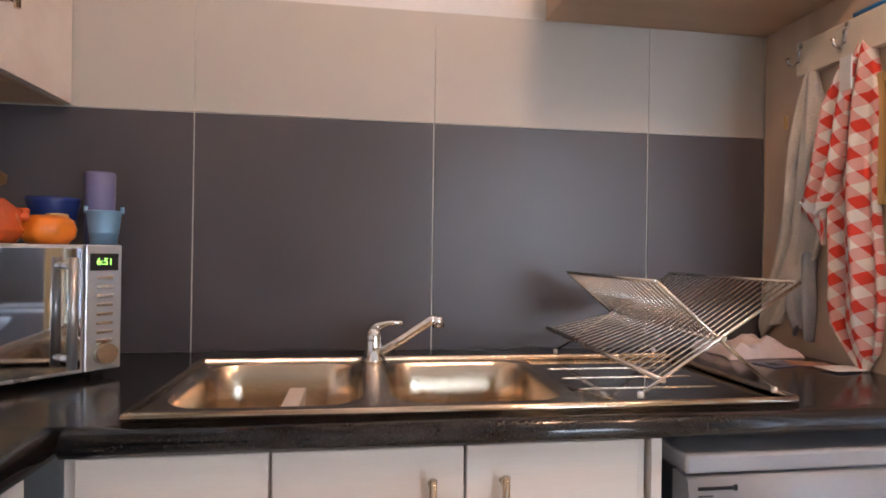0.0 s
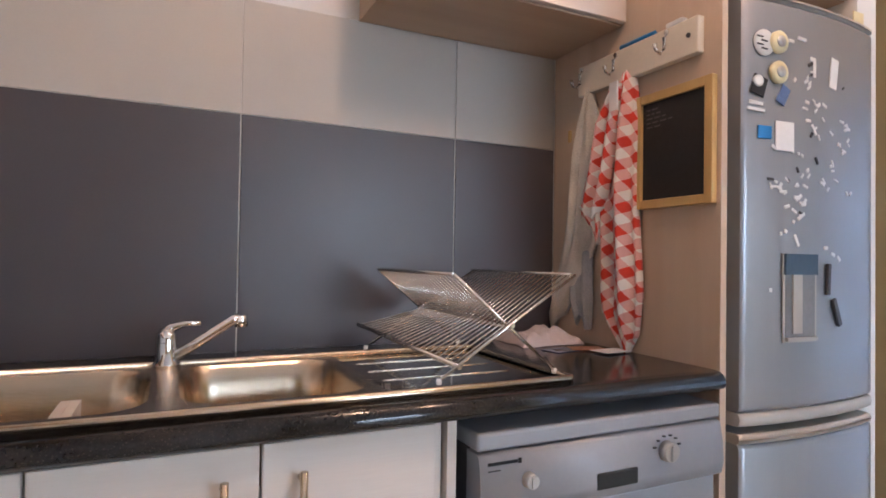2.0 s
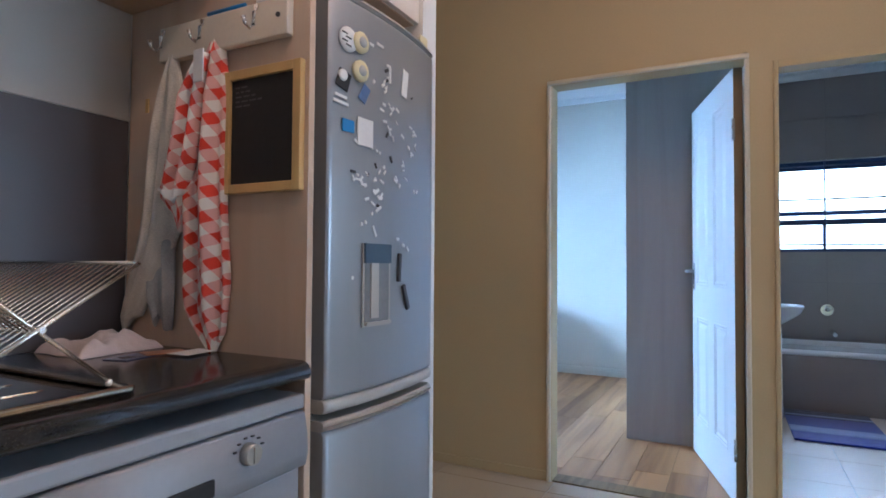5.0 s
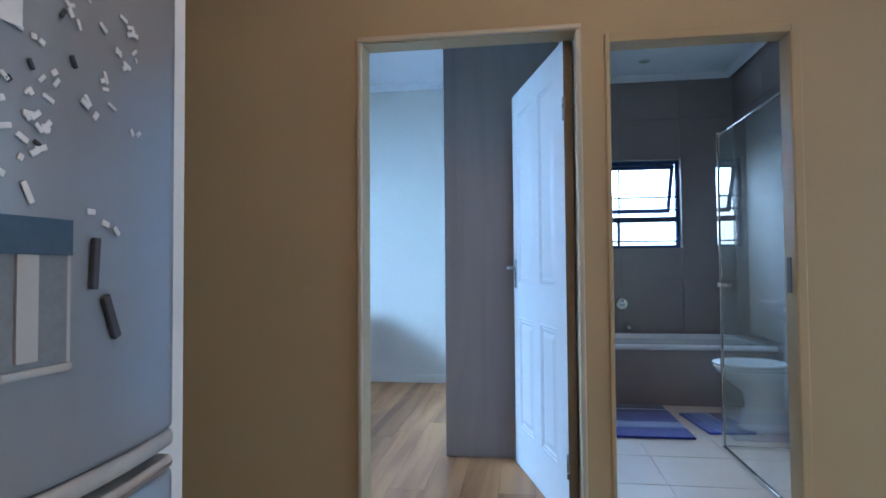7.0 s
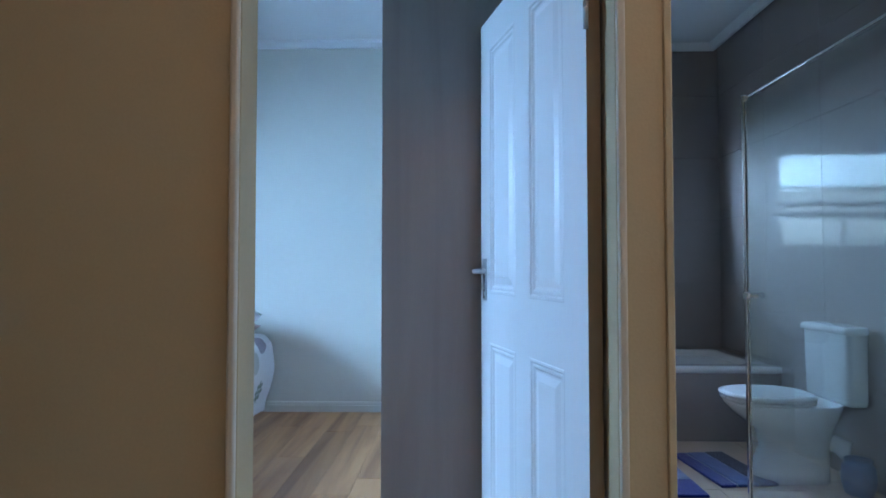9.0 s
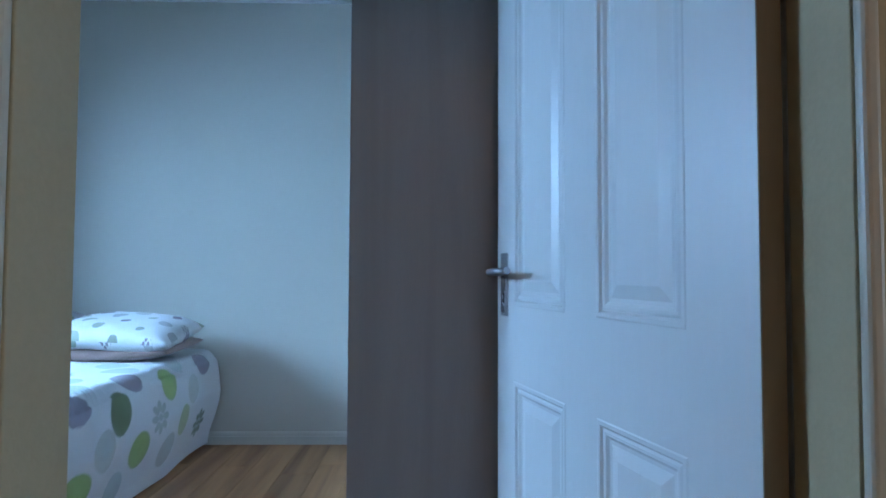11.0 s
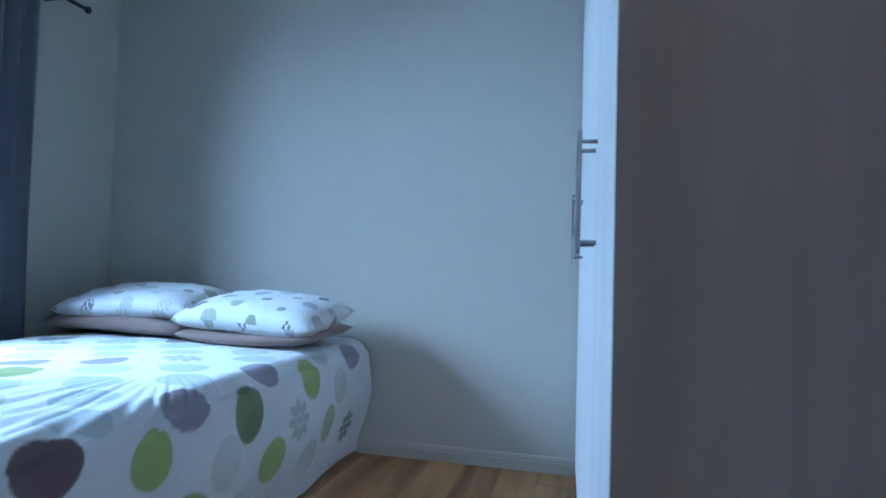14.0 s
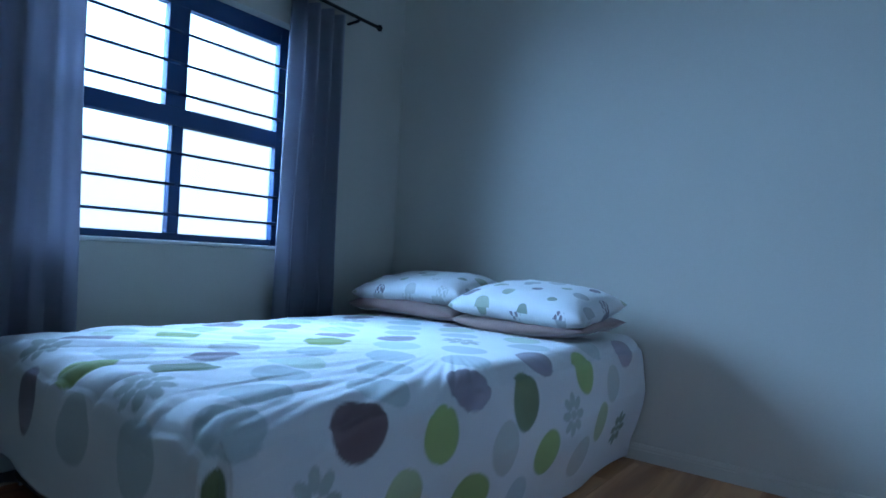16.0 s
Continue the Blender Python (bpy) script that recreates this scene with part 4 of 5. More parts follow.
grey_towel = solid("tea_towel", cloth_ring([(1.640, -0.175, -0.19, 0.02), (1.60, -0.165, -0.20, 0.035), (1.53, -0.148, -0.222, 0.045), (1.43, -0.128, -0.238, 0.05), (1.30, -0.105, -0.232, 0.05), (1.20, -0.085, -0.218, 0.05), (1.13, -0.07, -0.19, 0.05), (1.05, -0.045, -0.14, 0.045), (0.97, -0.02, -0.085, 0.04), (0.945, -0.015, -0.06, 0.03)], 4, 8),
              M_greytowel, "grey and white patterned tea towel hanging from a hook", "tea towel", "towels on the hook rail")
part("inner_fold", cloth_ring([(1.25, -0.12, -0.20, 0.02), (1.15, -0.11, -0.205, 0.03), (1.02, -0.11, -0.20, 0.03), (0.96, -0.13, -0.192, 0.025)], 3, 12), M_bluegrey_towel, grey_towel, "blue-grey underside of the towel")
part("print_motif", box(-0.062, -0.058, -0.163, -0.150, 1.475, 1.51, bevel=0.002), M_pine, grey_towel, "small brown printed motif")
tagt = solid("towel_tag", box(-0.078, -0.074, -0.37, -0.338, 1.52, 1.595, bevel=0.0015), M_paper, "small white fabric tag clipped on the towel", "tag")


def crumpled(name, c, sx, sy, h, material, label, seed):
    bm = bmesh.new()
    bmesh.ops.create_grid(bm, x_segments=46, y_segments=40, size=1)
    for v in bm.verts:
        x, y = v.co.x, v.co.y
        r = max(abs(x), abs(y))
        e = max(0.0, 1 - r ** 4)
        w = noise.noise(Vector((x * 1.7 + seed, y * 1.7, 0)))
        ridge = abs(noise.noise(Vector((x * 2.6, y * 1.6 + seed, 3))))
        wob = 1 + 0.22 * noise.noise(Vector((x * 1.5, y * 1.5, seed)))
        v.co = (c[0] + sx * x * wob, c[1] + sy * y * wob, c[2] + 0.002 + h * e * (0.55 + 0.55 * w + 0.3 * ridge))
    for f in bm.faces:
        f.smooth = True
    g = bmesh.ops.extrude_face_region(bm, geom=list(bm.faces))
    for v in (q for q in g["geom"] if isinstance(q, bmesh.types.BMVert)):
        v.co.z = max(c[2] + 0.0005, v.co.z - 0.004)
    return solid(name, bm, material, label, "cloth")


crumpled("dish_cloth", (-0.125, -0.105, 0.90), 0.10, 0.085, 0.055, M_pinkcloth, "crumpled pinkish white dish cloth lying on the worktop", 2.0)
for a, mm, ll, rz in (((-0.16, -0.26), M_paper_dark, "dark glossy leaflet lying on the worktop", 14), ((-0.085, -0.27), M_paper_red, "reddish leaflet lying on the worktop", -20), ((-0.06, -0.335), M_paper, "white slip of paper on the worktop", 5)):
    solid("leaflet", bx(bmesh.new(), -0.045, 0.045, -0.03, 0.03, 0.0, 0.0015, m=pose(a[0], a[1], 0.9003 + 0.002 * (rz < 0) + 0.004 * (rz == 5), 0, 0, rz)), mm, ll, "leaflet")


# wall cabinets
def wall_cabinet(name, a, label, doors, facing, extra_label="whitewashed wood door"):
    x0, x1, y0, y1, z0, z1 = a
    c = thing(name, ((x0 + x1) / 2, (y0 + y1) / 2, z0), label, "kitchen cabinet", "fitted wall cabinets")
    part("carcass", box(x0, x1, y0, y1, z0, z1, bevel=0.001), M_undercab, c)
    for d in doors:
        dd = part("door", box(*d, bevel=0.0015), M_cabdoor, c, extra_label)
    return c


wall_cabinet("wall_cabinet", (-0.645, -0.001, -0.30, 0.0, 1.772, 2.3), "whitewashed wall cabinet above the drainer", [(-0.643, -0.325, -0.319, -0.301, 1.776, 2.3), (-0.322, -0.003, -0.319, -0.301, 1.776, 2.3)], "y")
wall_cabinet("wall_cabinet", (0.021, 0.574, -0.54, 0.0, 1.86, 2.3), "whitewashed cabinet above the fridge", [(0.022, 0.296, -0.559, -0.541, 1.862, 2.3), (0.299, 0.573, -0.559, -0.541, 1.862, 2.3)], "y")
for k in range(3):
    y1 = -0.002 - 0.45 * k
    c = wall_cabinet("wall_cabinet", (-2.168, -1.825, y1 - 0.448, y1, 1.487, 2.25), "whitewashed wall cabinet on the side wall", [(-1.824, -1.806, y1 - 0.446, y1 - 0.002, 1.489, 2.25)], "x")
    part("handle", bar_handle(bmesh.new(), (-1.806, y1 - 0.275 if k == 0 else y1 - 0.06, 1.62), (-1.806, y1 - 0.275 if k == 0 else y1 - 0.06, 1.75), (0.028, 0, 0)), M_steel, [o for o in c.children if o.name.startswith("door")][0], "brushed steel bar handle")

# dishwasher
dw = thing("dishwasher", (-0.31, -0.3, 0), "silver freestanding dishwasher under the worktop", "dishwasher")
part("body", box(-0.605, -0.012, -0.58, -0.03, 0.02, 0.80), M_darkgrey, dw)
part("top_strip", box(-0.608, -0.01, -0.622, -0.04, 0.801, 0.833, bevel=0.006), M_dw, dw)
bm = bmesh.new()
prof = [(-0.58, 0.797), (-0.618, 0.797), (-0.624, 0.792), (-0.632, 0.75), (-0.634, 0.71), (-0.628, 0.685), (-0.605, 0.68), (-0.58, 0.68)]
loft(bm, [[(x, y, z) for y, z in prof] for x in (-0.606, -0.013)])
fascia = part("fascia", bm, M_dw, dw, "curved silver control panel")
part("door_panel", box(-0.604, -0.015, -0.612, -0.58, 0.1, 0.678, bevel=0.004), M_dw, dw)
part("kick_plate", box(-0.60, -0.02, -0.57, -0.55, 0.02, 0.098), M_darkgrey, dw)
for x, z, r in ((-0.509, 0.746, 0.014), (-0.177, 0.754, 0.021)):
    bm = tube(bmesh.new(), [(x, -0.63, z), (x, -0.648, z)], [r, r * 0.9], 20)
    bx(bm, x - 0.003, x + 0.003, -0.651, -0.647, z - r * 0.7, z + r * 0.7)
    part("knob", bm, M_silver, fascia, "round silver knob")
# no recess is cut; a black slab stands for the shade in it
part("grip", box(-0.356, -0.255, -0.6365, -0.628, 0.702, 0.734, bevel=0.004), M_black, fascia, "black slab standing for the grip recess")
part("logo_bar", box(-0.59, -0.53, -0.6285, -0.6262, 0.778, 0.783, m=None), M_black, fascia, "dark lettering bar")
part("logo_bar", box(-0.59, -0.565, -0.6292, -0.6272, 0.768, 0.770), M_darkgrey, fascia)
part("logo_bar", box(-0.528, -0.522, -0.6285, -0.6262, 0.776, 0.785), M_black, fascia)
for k in range(6):
    a = math.pi * (0.1 + 0.8 * k / 5)
    part("dial_mark", box(-0.177 + 0.035 * math.cos(a) - 0.003, -0.177 + 0.035 * math.cos(a) + 0.003, -0.635, -0.631, 0.754 + 0.03 * math.sin(a), 0.757 + 0.03 * math.sin(a)), M_darkgrey, fascia)

# fridge
fr = thing("fridge", (0.33, -0.3, 0), "silver fridge freezer with bowed doors, dispenser and many magnets", "fridge")
FX0, FX1 = 0.062, 0.566


def bow(x):
    f = (x - FX0) / (FX1 - FX0)
    return -0.612 - 0.024 * math.sin(math.pi * min(1, max(0, f))) ** 0.8


def fridge_door(z0, z1, grow=0.0, wave=0.0, r=0.012):
    bm = bmesh.new()
    n = 30
    xs = [FX0 + (FX1 - FX0) * k / n for k in range(n + 1)]
    lo = []
    for i, (dz, dy) in enumerate(((0, 0.008), (0.004, 0.002), (0.012, 0))):
        lo.append((dz, dy))
    levels = [(z0 + a, b) for a, b in lo] + [(z1 - a, b) for a, b in lo[::-1]]
    rings = []
    for i, (z, dy) in enumerate(levels):
        ring = []
        for x in xs:
            f = (x - FX0) / (FX1 - FX0)
            zz = z + (wave * math.sin(math.pi * f) ** 2 if (i < 3) == (wave > 0) else 0)
            ring.append(bm.verts.new((x, bow(x) - grow + dy, zz)))
        back = [bm.verts.new((xs[-1], -0.545, z)), bm.verts.new((xs[0], -0.545, z))]
        rings.append(ring + back)
    m = len(rings[0])
    for a, b in zip(rings, rings[1:]):
        for k in range(m):
            f = bm.faces.new((a[k], a[(k + 1) % m], b[(k + 1) % m], b[k]))
            f.smooth = k < n
    bm.faces.new(rings[0][::-1])
    bm.faces.new(rings[-1])
    return bm


part("body", box(0.035, 0.571, -0.535, -0.01, 0.04, 1.735, bevel=0.008), M_darkgrey, fr, "dark grey cabinet body")
part("gasket", box(0.07, 0.56, -0.546, -0.534, 0.06, 1.72), M_black, fr)
up = part("upper_door", fridge_door(0.80, 1.742), M_fridge, fr, "bowed silver fridge door")
part("door_trim", fridge_door(0.768, 0.799, 0.002), M_fridge_trim, fr, "pale grey trim under the upper door")
lowd = part("lower_door", fridge_door(0.05, 0.728), M_fridge, fr, "bowed silver freezer door")
part("door_trim", fridge_door(0.7285, 0.752, 0.002), M_fridge_trim, fr, "pale grey trim over the lower door")
part("top_trim", fridge_door(1.7425, 1.757, 0.001), M_fridge_trim, fr)


def on_bow(x, z, w, h, t=0.004, grow=0.0):
    """A small slab laid on the bowed door."""
    dx = (bow(x + 0.01) - bow(x - 0.01)) / 0.02
    m = Matrix.Translation((x, bow(x) - 0.001 - grow, z)) @ Matrix.Rotation(math.atan(dx), 4, "Z")
    return bx(bmesh.new(), -w / 2, w / 2, -t, 0.0, -h / 2, h / 2, m=m)


disp = part("dispenser_frame", on_bow(0.235, 1.057, 0.112, 0.205, 0.003), M_fridge_trim, up, "pale grey water dispenser surround")
part("dispenser_recess", on_bow(0.235, 1.045, 0.098, 0.165, 0.0042), mat("dispenser_grey", (0.20, 0.21, 0.22), 0.4, 0.2, vary=0.15, scale=12), disp)
part("dispenser_cover", on_bow(0.235, 1.135, 0.106, 0.048, 0.009), mat("dispenser_blue_grey", (0.05, 0.09, 0.14), 0.35), disp, "blue-grey dispenser cover")
part("dispenser_spout", on_bow(0.222, 1.05, 0.03, 0.15, 0.008), M_fridge_trim, disp)
part("drip_tray", on_bow(0.235, 0.962, 0.10, 0.008, 0.012), M_fridge_trim, disp)
rng = random.Random(11)


def magnet(x, z, w, h, material, label, turn=0.0, t=0.003, disc=False):
    dx = (bow(x + 0.01) - bow(x - 0.01)) / 0.02
    m = Matrix.Translation((x, bow(x) - 0.0012, z)) @ Matrix.Rotation(math.atan(dx), 4, "Z") @ Matrix.Rotation(turn, 4, "Y")
    bm = bmesh.new()
    if disc:
        lathe(bm, (0, 0, 0), [(0, 0), (w, 0), (w, t), (w * 0.55, t * 1.3), (0, t * 1.3)], 18)
        bmesh.ops.transform(bm, matrix=m @ Matrix.Rotation(radians(90), 4, "X"), verts=bm.verts)
    else:
        bx(bm, -w / 2, w / 2, -t, 0, -h / 2, h / 2, bevel=min(0.001, h / 4), seg=1, m=m)
    return solid("fridge_magnet", bm, material, label, "fridge magnet", "magnets on the fridge door")


def ring_magnet(x, z, r):
    o = magnet(x, z, r, r, M_cream, "round cream magnet with a pale face", disc=True, t=0.008)
    dx = (bow(x + 0.01) - bow(x - 0.01)) / 0.02
    m = Matrix.Translation((x, bow(x) - 0.0117, z)) @ Matrix.Rotation(math.atan(dx), 4, "Z") @ Matrix.Rotation(radians(90), 4, "X")
    bm = lathe(bmesh.new(), (0, 0, 0), [(0, 0), (r * 0.5, 0), (r * 0.5, 0.0015), (0, 0.002)], 16)
    bmesh.ops.transform(bm, matrix=m, verts=bm.verts)
    part("face", bm, M_silver, o, "pale grey round face")


magnet(0.122, 1.64, 0.03, 0.026, M_paper, "white speech bubble magnet", disc=True)
for k in range(4):
    magnet(0.108 + 0.012 * (k % 2), 1.652 - 0.009 * k, 0.018, 0.003, M_darkgrey, "dark printed line on a magnet", 0.1, 0.0065)
ring_magnet(0.162, 1.645, 0.026)
ring_magnet(0.162, 1.575, 0.026)
magnet(0.108, 1.54, 0.04, 0.045, M_black, "small black picture magnet", 0.3)
magnet(0.104, 1.55, 0.014, 0.014, M_paper, "white and red figure magnet", disc=True, t=0.005)
magnet(0.18, 1.525, 0.028, 0.045, M_bag, "small blue-grey bird shaped magnet", 0.5)
magnet(0.185, 1.43, 0.058, 0.068, M_paper, "white square note magnet")
magnet(0.125, 1.435, 0.04, 0.03, M_blue, "small blue mountain picture magnet")
magnet(0.36, 1.60, 0.03, 0.075, M_paper, "white ragged paper magnet", 0.15)
magnet(0.285, 1.60, 0.01, 0.04, M_paper, "plain white strip fridge magnet")
for a, z, w in ((0.10, 1.50, 0.04), (0.10, 1.485, 0.05), (0.205, 1.655, 0.018), (0.24, 1.665, 0.03)):
    magnet(a, z, w, 0.008, M_paper, "white printed word magnet strip", 0.08)
for k in range(84):
    cx, cz, sx, sz = ((0.165, 1.32, 0.03, 0.04), (0.30, 1.48, 0.06, 0.09), (0.23, 1.37, 0.03, 0.07), (0.34, 1.38, 0.04, 0.08), (0.265, 1.56, 0.05, 0.05), (0.24, 1.27, 0.025, 0.04), (0.41, 1.44, 0.03, 0.10))[k % 7]
    magnet(min(0.46, max(0.08, rng.gauss(cx, sx * 0.6))), rng.gauss(cz, sz * 0.6), rng.uniform(0.008, 0.02), rng.uniform(0.005, 0.009), M_paper if k % 9 else M_darkgrey, "small white word magnet" if k % 9 else "small dark word magnet", rng.uniform(-1.2, 1.2), 0.0025)
for x, z, w, tq in ((0.175, 1.205, 0.008, 0), (0.19, 1.21, 0.01, 0.4), (0.225, 1.19, 0.03, 1.1), (0.33, 1.175, 0.016, 0), (0.36, 1.16, 0.016, 0.3), (0.145, 1.075, 0.009, 0), (0.385, 1.15, 0.016, 0.8)):
    magnet(x, z, w, 0.009, M_paper, "small white word magnet", tq, 0.0025)
magnet(0.335, 1.10, 0.012, 0.075, M_darkgrey, "dark grey stick magnet", 0.06, 0.008)
magnet(0.37, 1.02, 0.014, 0.07, M_darkgrey, "dark grey stick magnet", -0.4, 0.008)
solid("masking_tape", box(0.555, 0.60, -0.5745, -0.572, 1.79, 1.82), M_cream, "strip of beige tape stuck on the wall end", "tape")

# microwave, set across the corner
MW = Matrix.Translation((-1.605, -0.239, 0.902)) @ Matrix.Rotation(math.atan2(-0.75, -0.66), 4, "Z")
mw = thing("microwave", (-1.9, -0.25, 0.90), "silver microwave with a mirrored door set across the corner", "microwave")
WM, DM, HM = 0.47, 0.30, 0.245
part("case", bx(bmesh.new(), 0, WM, -DM, -0.004, 0.012, HM + 0.01, bevel=0.004, m=MW), M_silver, mw)
part("control_panel", bx(bmesh.new(), 0.0, 0.068, -0.004, 0.012, 0.012, HM + 0.01, bevel=0.003, m=MW), M_silver, mw)
door = part("door", bx(bmesh.new(), 0.070, WM, -0.004, 0.012, 0.012, HM + 0.01, bevel=0.003, m=MW), M_silver, mw)
part("door_glass", bx(bmesh.new(), 0.076, WM - 0.01, 0.012, 0.0145, 0.02, HM + 0.002, m=MW), M_blackglass, door, "mirrored dark door glass")
part("handle", bar_handle(bmesh.new(), MW @ Vector((0.105, 0.012, 0.045)), MW @ Vector((0.105, 0.012, 0.215)), MW.to_3x3() @ Vector((0, 0.035, 0)), 0.0085), M_silver, door, "silver bar handle")
part("display", bx(bmesh.new(), 0.008, 0.060, 0.012, 0.0135, 0.205, 0.238, m=MW), M_black, mw, "black display")
for k in range(8):
    part("button", bx(bmesh.new(), 0.017, 0.048, 0.012, 0.015, 0.188 - 0.0175 * k, 0.1945 - 0.0175 * k, bevel=0.001, seg=1, m=MW), M_steel, mw)
bm = tube(bmesh.new(), [MW @ Vector((0.033, 0.012, 0.045)), MW @ Vector((0.033, 0.03, 0.045))], [0.021, 0.019], 20)
part("dial", bm, M_steel, mw, "round silver dial")
for a in ((0.03, -0.03), (WM - 0.03, -0.03), (0.03, -DM + 0.03), (WM - 0.03, -DM + 0.03)):
    part("foot", bx(bmesh.new(), a[0] - 0.012, a[0] + 0.012, a[1] - 0.012, a[1] + 0.012, -0.002, 0.0125, m=MW), M_black, mw)
td = bpy.data.curves.new("digits", "FONT")
td.body, td.size, td.align_x, td.align_y = "6:51", 0.018, "CENTER", "CENTER"
tmp = bpy.data.objects.new("digits", td)
scene.collection.objects.link(tmp)
me = bpy.data.meshes.new_from_object(tmp.evaluated_get(bpy.context.evaluated_depsgraph_get()))
bpy.data.objects.remove(tmp)
me.materials.append(M_green_led)
dg = new("digits", me)
dg.parent = mw
dg.matrix_parent_inverse = parent_world(mw).inverted()
dg.matrix_basis = MW @ Matrix.Translation((0.034, 0.0142, 0.222)) @ Matrix.Rotation(radians(180), 4, "Z") @ Matrix.Rotation(radians(90), 4, "X")
tagged(dg, "green lit clock digits")

ZT = 0.902 + HM + 0.0105
b = thing("bucket", (-1.66, -0.175, ZT), "small light blue tin bucket standing on the microwave", "bucket")
part("pail", lathe(bmesh.new(), (-1.66, -0.175, ZT), [(0, 0), (0.025, 0), (0.027, 0.022), (0.0283, 0.023), (0.0283, 0.026), (0.033, 0.067), (0.0345, 0.069), (0.033, 0.071), (0.031, 0.066), (0.023, 0.004), (0, 0.004)]), M_ltblue, b)
for s in (-1, 1):
    part("ear", tube(bmesh.new(), [(-1.66 + s * 0.031, -0.175 + s * 0.012, ZT + 0.066), (-1.66 + s * 0.031, -0.175 + s * 0.012, ZT + 0.08)], [0.005, 0.004], 8), M_ltblue, b)
solid("candle", lathe(bmesh.new(), (-1.70, -0.10, ZT), [(0, 0), (0.028, 0), (0.029, 0.01), (0.031, 0.155), (0.029, 0.16), (0.022, 0.158), (0, 0.157)]), M_purple, "thick blue violet pillar candle on the microwave", "candle")
solid("bowl", lathe(bmesh.new(), (-1.785, -0.12, ZT), [(0, 0), (0.03, 0), (0.032, 0.012), (0.043, 0.05), (0.050, 0.09), (0.052, 0.10), (0.049, 0.10), (0.046, 0.09), (0.038, 0.05), (0.026, 0.018), (0, 0.016)], 28), M_navy, "deep navy blue bowl standing on the microwave", "bowl")
p = thing("pumpkin_pot", (-1.738, -0.235, ZT), "orange ceramic pumpkin pot on the microwave", "pot")
bm = bmesh.new()
prof = [(0, 0), (0.034, 0), (0.047, 0.014), (0.05, 0.03), (0.044, 0.047), (0.03, 0.056), (0.017, 0.053), (0, 0.051)]
lathe(bm, (-1.738, -0.235, ZT), prof, 40)
for v in bm.verts:
    dx, dy = v.co.x + 1.738, v.co.y + 0.235
    a = math.atan2(dy, dx)
    k = 1 - 0.07 * abs(math.sin(4 * a)) ** 0.3 + 0.05
    v.co.x, v.co.y = -1.738 + dx * k, -0.235 + dy * k
part("body", bm, M_orange, p)
part("lid", lathe(bmesh.new(), (-1.725, -0.23, ZT + 0.05), [(0, 0), (0.019, 0), (0.021, 0.005), (0.019, 0.01), (0, 0.012)]), M_pine, p, "yellow lid")
p = thing("casserole", (-1.83, -0.32, ZT), "red-orange enamel casserole with stacked brown lids on top", "pot")
part("body", lathe(bmesh.new(), (-1.83, -0.32, ZT), [(0, 0), (0.07, 0), (0.082, 0.015), (0.082, 0.02), (0.084, 0.022), (0.082, 0.026), (0.078, 0.06), (0.055, 0.082), (0.03, 0.086), (0, 0.087)], 32), M_red_pot, p)
part("handle", tube(bmesh.new(), [(-1.765, -0.30, ZT + 0.045), (-1.75, -0.29, ZT + 0.05), (-1.755, -0.28, ZT + 0.06), (-1.77, -0.28, ZT + 0.06)], 0.008, 8), M_red_pot, p)
part("knob", lathe(bmesh.new(), (-1.83, -0.32, ZT + 0.085), [(0, 0), (0.035, 0), (0.04, 0.012), (0.04, 0.02), (0.055, 0.026), (0.056, 0.042), (0.05, 0.046), (0, 0.048)], 24), M_lidwood, p, "stacked dark brown lids")

# ceiling lights out of view; the second is added over the hall's fill lamp
for x, y in ((-0.5, -1.35), (0.5, -1.5)):
    c = thing("ceiling_light", (x, y, 2.86), "unseen round opal glass ceiling light", "ceiling light", "kitchen and hall ceiling lights")
    part("base", lathe(bmesh.new(), (x, y, 2.82), [(0, 0.04), (0.13, 0.04), (0.13, 0.02), (0.12, 0.015), (0, 0.015)], 28), M_white, c)
    sh = part("shade", lathe(bmesh.new(), (x, y, 2.76), [(0.119, 0.074), (0.14, 0.05), (0.145, 0.035), (0.12, 0.012), (0.07, 0.002), (0, 0)], 28), M_shade, c, "glowing opal shade")


# ---- bedroom ----
wd = thing("wardrobe", (3.99, -1.05, 0), "built-in wardrobe with a grey-brown side and pale doors", "wardrobe")
WD = Matrix.Translation((2.905, -0.794, 0)) @ Matrix.Rotation(radians(1.3), 4, "Z")
part("side_panel", bx(bmesh.new(), 0, 0.0175, -0.668, 0, 0, 2.855, bevel=0.001, m=WD), M_wardrobe, wd, "grey-brown wood-grain side panel")
part("carcass", bx(bmesh.new(), 0.019, 2.075, -0.668, -0.023, 0.06, 2.855, m=WD), M_warddoor, wd)
part("plinth", bx(bmesh.new(), 0.019, 2.075, -0.055, -0.045, 0, 0.06, m=WD), M_warddoor, wd)
xs = [0.019, 0.53, 1.05, 1.57, 2.083]
for k, (a, b) in enumerate(zip(xs, xs[1:])):
    d = part("door", bx(bmesh.new(), a + 0.0015, b - 0.0015, -0.021, 0, 0.065, 2.85, bevel=0.0015, m=WD), M_warddoor, wd, "pale wood-grain wardrobe door")
    hx = b - 0.04 if k % 2 == 0 else a + 0.055
    h = bmesh.new()
    bx(h, hx - 0.006, hx + 0.006, 0.033, 0.043, 1.01, 1.28, bevel=0.001, m=WD)
    for z in (1.035, 1.255):
        tube(h, [WD @ Vector((hx, 0, z)), WD @ Vector((hx, 0.035, z))], 0.005, 8)
    part("handle", h, M_steel_dark, d, "flat satin steel bar handle")


